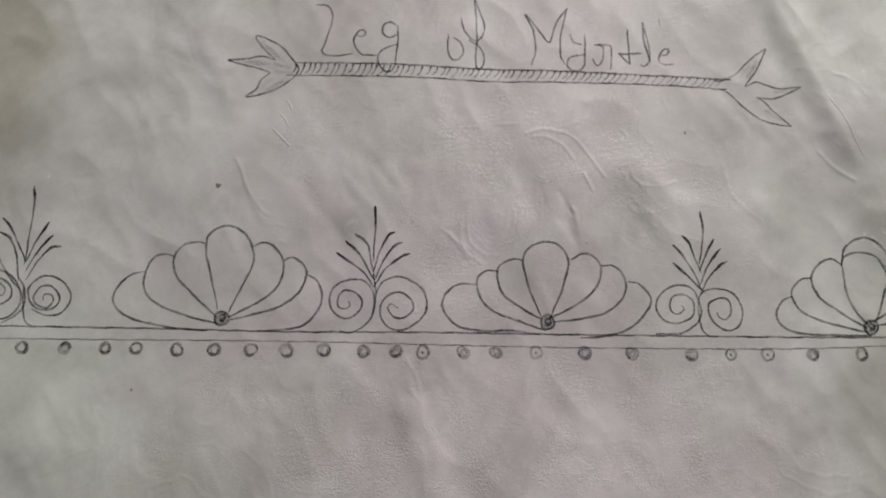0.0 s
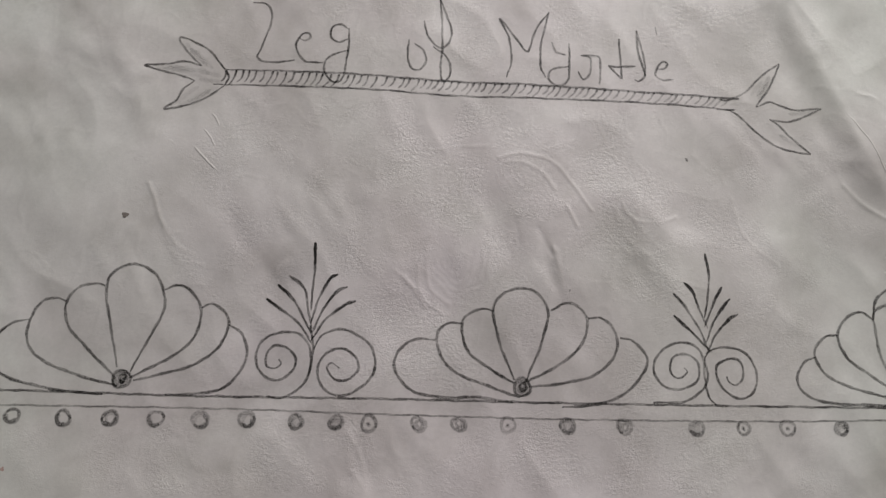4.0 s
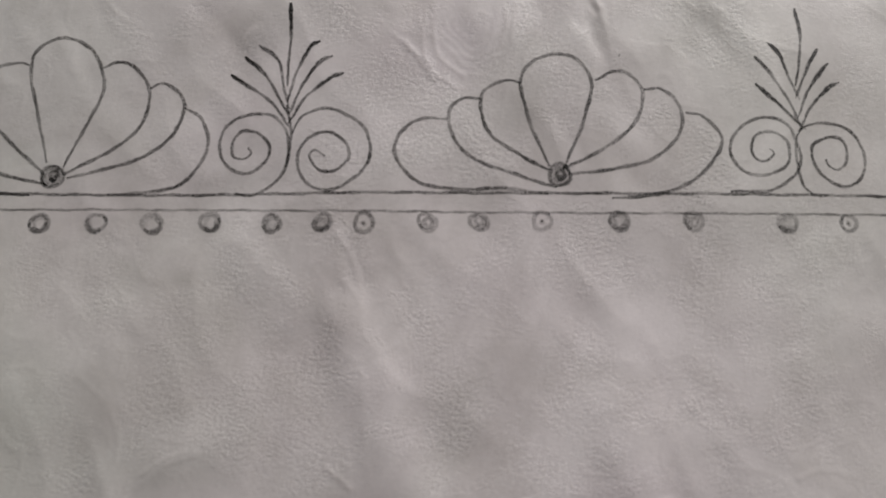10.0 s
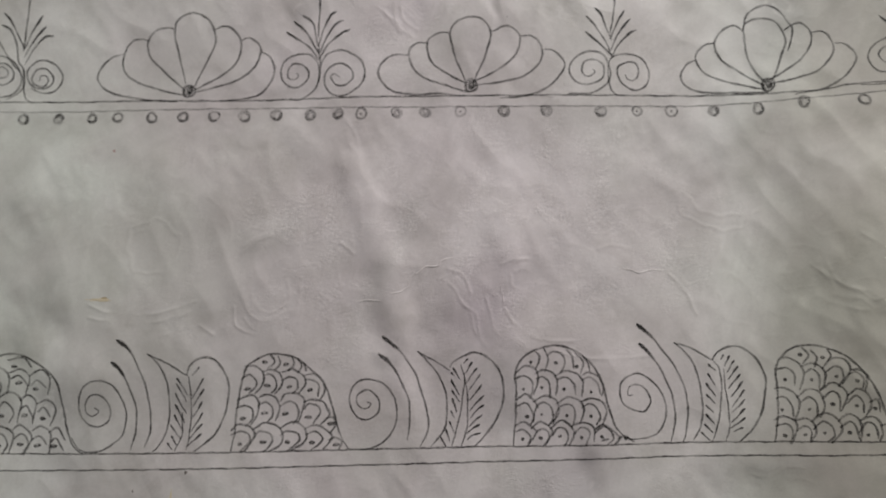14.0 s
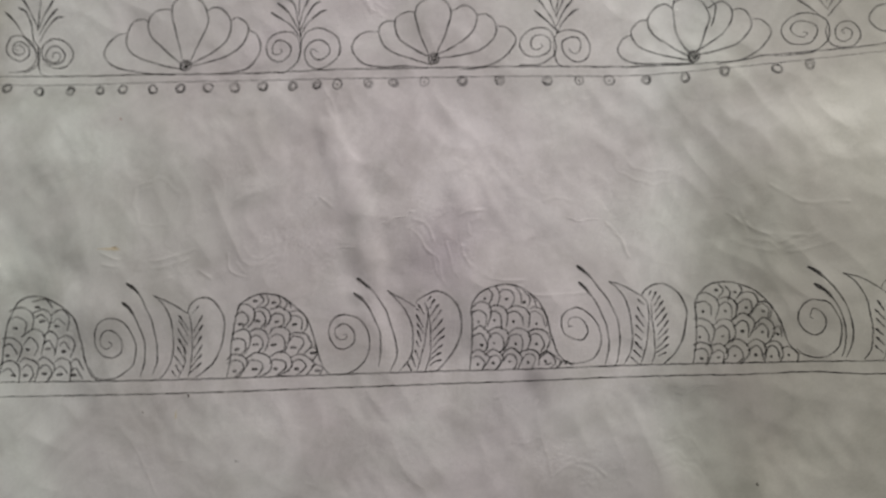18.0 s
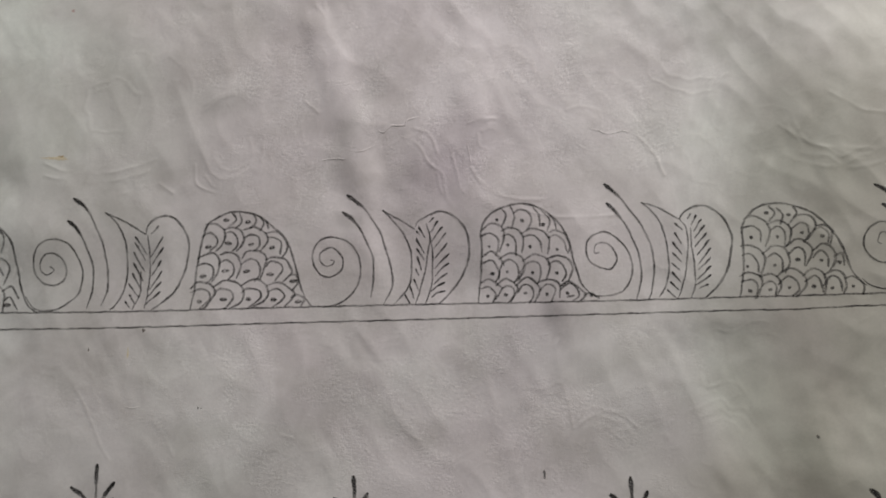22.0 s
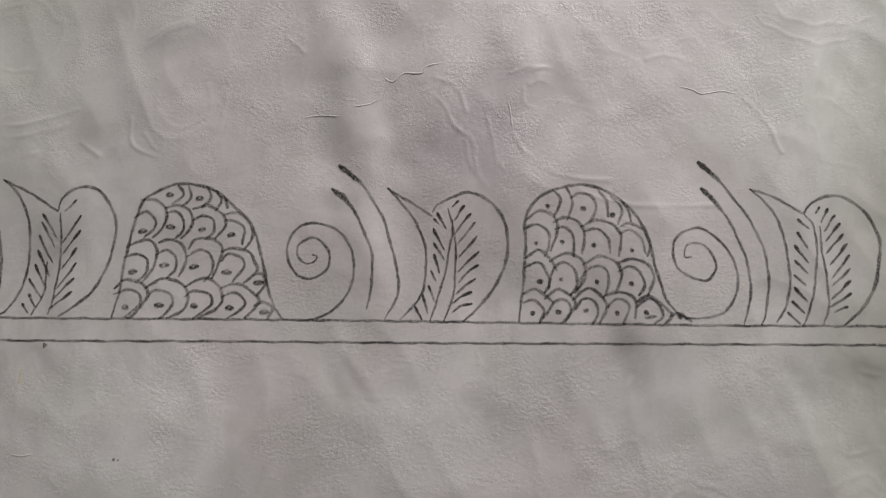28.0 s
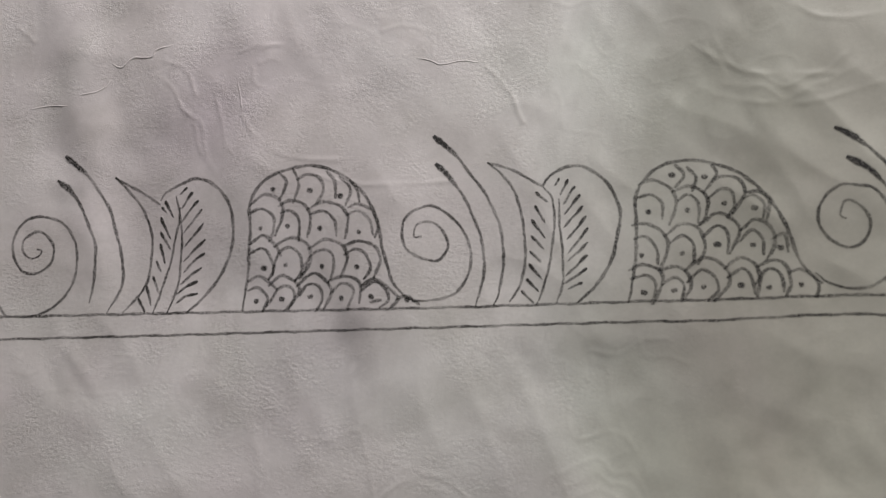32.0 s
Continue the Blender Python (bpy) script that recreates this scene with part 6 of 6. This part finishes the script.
scale(dome_c, (114.6, -92.5), (111.4, -90.4, 113.0, -92.4, 112.3, -94.9), (116.3, -90.1, 117.1, -91.4, 116.4, -93.0))

dome_d = motif("dome_motif", -151.4, -111.6, "pencil dome filled with rows of fish-scale arcs")
line(dome_d, "dome_outline", 0.5, -171.1, -129.9, -169.5, -122.1, -168.5, -109.8, -166.6, -102.5, -163.6, -97.6, -158.0, -95.8, -151.1, -97.3, -145.1, -100.6, -140.3, -105.0, -137.4, -113.2, -135.2, -121.3, -132.7, -126.4, -129.4, -128.9)
scale(dome_d, (-164.5, -127.1), (-170.5, -123.2, -166.3, -121.2, -162.2, -124.0, -162.0, -129.0), (-170.1, -126.2, -166.6, -124.5, -164.0, -127.1), long_eyes=True)
scale(dome_d, (-159.4, -126.9), (-162.3, -122.0, -159.7, -120.3, -154.4, -122.8, -155.5, -128.9), (-160.8, -124.4, -158.7, -122.9, -156.2, -126.3, -157.6, -129.1), long_eyes=True)
scale(dome_d, (-151.7, -126.2), (-154.5, -121.3, -152.0, -119.7, -147.8, -123.6, -150.1, -129.4), (-153.8, -124.2, -151.4, -122.7, -148.7, -125.7, -150.8, -129.0), long_eyes=True)
scale(dome_d, (-145.5, -126.4), (-147.6, -121.6, -144.5, -119.9, -141.1, -122.5, -141.0, -128.6), (-147.3, -124.6, -144.9, -123.2, -142.6, -125.6), long_eyes=True)
scale(dome_d, (-139.7, -126.5), (-141.6, -121.9, -138.7, -120.4, -136.3, -123.8), (-140.5, -125.1, -138.9, -123.9, -136.4, -127.4), long_eyes=True)
scale(dome_d, (-167.4, -119.4), (-169.4, -112.9, -165.8, -112.4, -161.7, -115.8, -163.1, -121.0), (-169.1, -116.0, -166.4, -114.9, -163.8, -118.3), long_eyes=True)
scale(dome_d, (-159.1, -116.9), (-161.8, -111.7, -157.4, -108.9, -152.5, -111.4, -153.2, -118.6), (-160.9, -114.7, -158.2, -112.2, -154.9, -115.6, -156.0, -118.7), long_eyes=True)
scale(dome_d, (-150.7, -116.5), (-152.5, -111.4, -150.0, -109.7, -147.0, -112.3, -147.7, -118.5), (-152.3, -114.5, -150.2, -113.4, -148.2, -116.5), long_eyes=True)
scale(dome_d, (-144.2, -117.4), (-146.4, -112.3, -142.9, -111.2, -139.9, -114.3, -141.3, -119.4), (-145.8, -115.0, -144.2, -113.7, -141.9, -116.4), long_eyes=True)
scale(dome_d, (-164.9, -108.5), (-167.4, -101.8, -162.8, -100.3, -158.0, -103.3, -157.8, -109.1), (-167.4, -105.6, -164.6, -104.1, -160.6, -106.5, -160.8, -110.0), long_eyes=True)
scale(dome_d, (-154.0, -105.7), (-157.7, -102.3, -153.9, -101.1, -150.2, -103.6, -151.0, -108.9), (-156.7, -104.3, -154.0, -103.2, -150.9, -106.3), long_eyes=True)
scale(dome_d, (-147.5, -107.6), (-149.9, -103.1, -146.2, -101.0, -142.6, -104.0, -143.1, -108.8), (-149.2, -106.2, -147.2, -104.7, -144.3, -106.7), long_eyes=True)
scale(dome_d, (-156.3, -100.1), (-158.7, -98.1, -153.4, -97.0, -150.1, -100.0), long_eyes=True)

base = motif("base_line", 0, -128, "ruled pencil double line under the lower pattern row")
line(base, "ruled_line", 0.4, -180.2, -130.1, -166.7, -129.7, -104.9, -128.0, -51.5, -125.6, 0.2, -123.4, 48.8, -121.5, 97.7, -119.2, 113.9, -118.6, 138.6, -117.4, 156.0, -116.9, 169.8, -116.3, 196.3, -114.9)
line(base, "ruled_line", 0.38, -179.7, -135.7, -166.2, -135.3, -104.1, -133.2, -51.1, -130.6, 0.5, -128.2, 48.7, -125.8, 97.4, -123.4, 113.7, -122.8, 138.3, -121.1, 155.6, -121.4, 169.4, -120.8, 195.7, -119.3)

sprig_a = motif("sprig_tip", -105.4, -176.2, "dark pencil sprig tips below the double line")
frond(sprig_a, 0.5, -105.4, -176.2, -105.2, -184.1, -105.0, -193.4)
frond(sprig_a, 0.5, -113.9, -183.8, -108.4, -187.2, -105.6, -193.4)
frond(sprig_a, 0.5, -99.4, -181.8, -102.9, -187.1, -104.5, -193.4)
frond(sprig_a, 0.5, -114.7, -187.7, -109.5, -190.1, -105.9, -194.3)
frond(sprig_a, 0.5, -98.9, -186.8, -102.0, -189.1, -104.1, -194.2)

sprig_b = motif("sprig_tip", -23.1, -177.5, "dark pencil sprig tips below the double line")
frond(sprig_b, 0.5, -23.1, -177.5, -22.3, -185.1, -22.1, -192.7)
frond(sprig_b, 0.5, -29.1, -184.5, -25.1, -187.7, -22.6, -192.7)
frond(sprig_b, 0.5, -18.2, -182.5, -20.2, -186.7, -21.8, -192.7)
frond(sprig_b, 0.5, -16.2, -186.0, -19.2, -189.2, -21.4, -193.5)

sprig_c = motif("sprig_tip", 63.6, -175.5, "dark pencil sprig tips below the double line")
frond(sprig_c, 0.5, 63.6, -175.5, 63.9, -183.0, 64.3, -190.5)
frond(sprig_c, 0.5, 57.1, -181.2, 61.7, -184.7, 63.8, -190.5)
frond(sprig_c, 0.5, 68.8, -179.6, 66.8, -184.6, 64.8, -190.5)
frond(sprig_c, 0.5, 71.2, -183.3, 68.1, -186.2, 65.1, -190.9)
frond(sprig_c, 0.5, 56.5, -184.8, 60.4, -187.2, 63.3, -191.0)

sprig_d = motif("sprig_tip", 130.7, -175.2, "dark pencil sprig tips below the double line")
frond(sprig_d, 0.5, 130.7, -175.2, 133.2, -177.5, 135.3, -184.2)
frond(sprig_d, 0.5, 138.0, -170.5, 137.5, -177.7, 136.4, -184.1)
frond(sprig_d, 0.5, 130.5, -180.3, 133.3, -182.0, 135.3, -185.2)

marks = motif("stray_mark", 0, 0, "tiny stray pencil ticks and specks on the paper")
line(marks, "tick", 0.5, 36.7, -174.4, 36.9, -177.1)
line(marks, "tick", 0.3, 13.3, 26.0, 13.1, 25.3)
line(marks, "tick", 0.5, -73.6, -157.7, -73.2, -158.2)
line(marks, "tick", 0.5, -72.6, -157.9, -72.2, -158.2)
line(marks, "tick", 0.7, 117.6, -160.6, 118.1, -161.6)
line(marks, "tick", 0.5, 47.3, 63.4, 46.7, 64.4)
line(marks, "tick", 0.5, 43.7, -120.3, 46.3, -119.7)
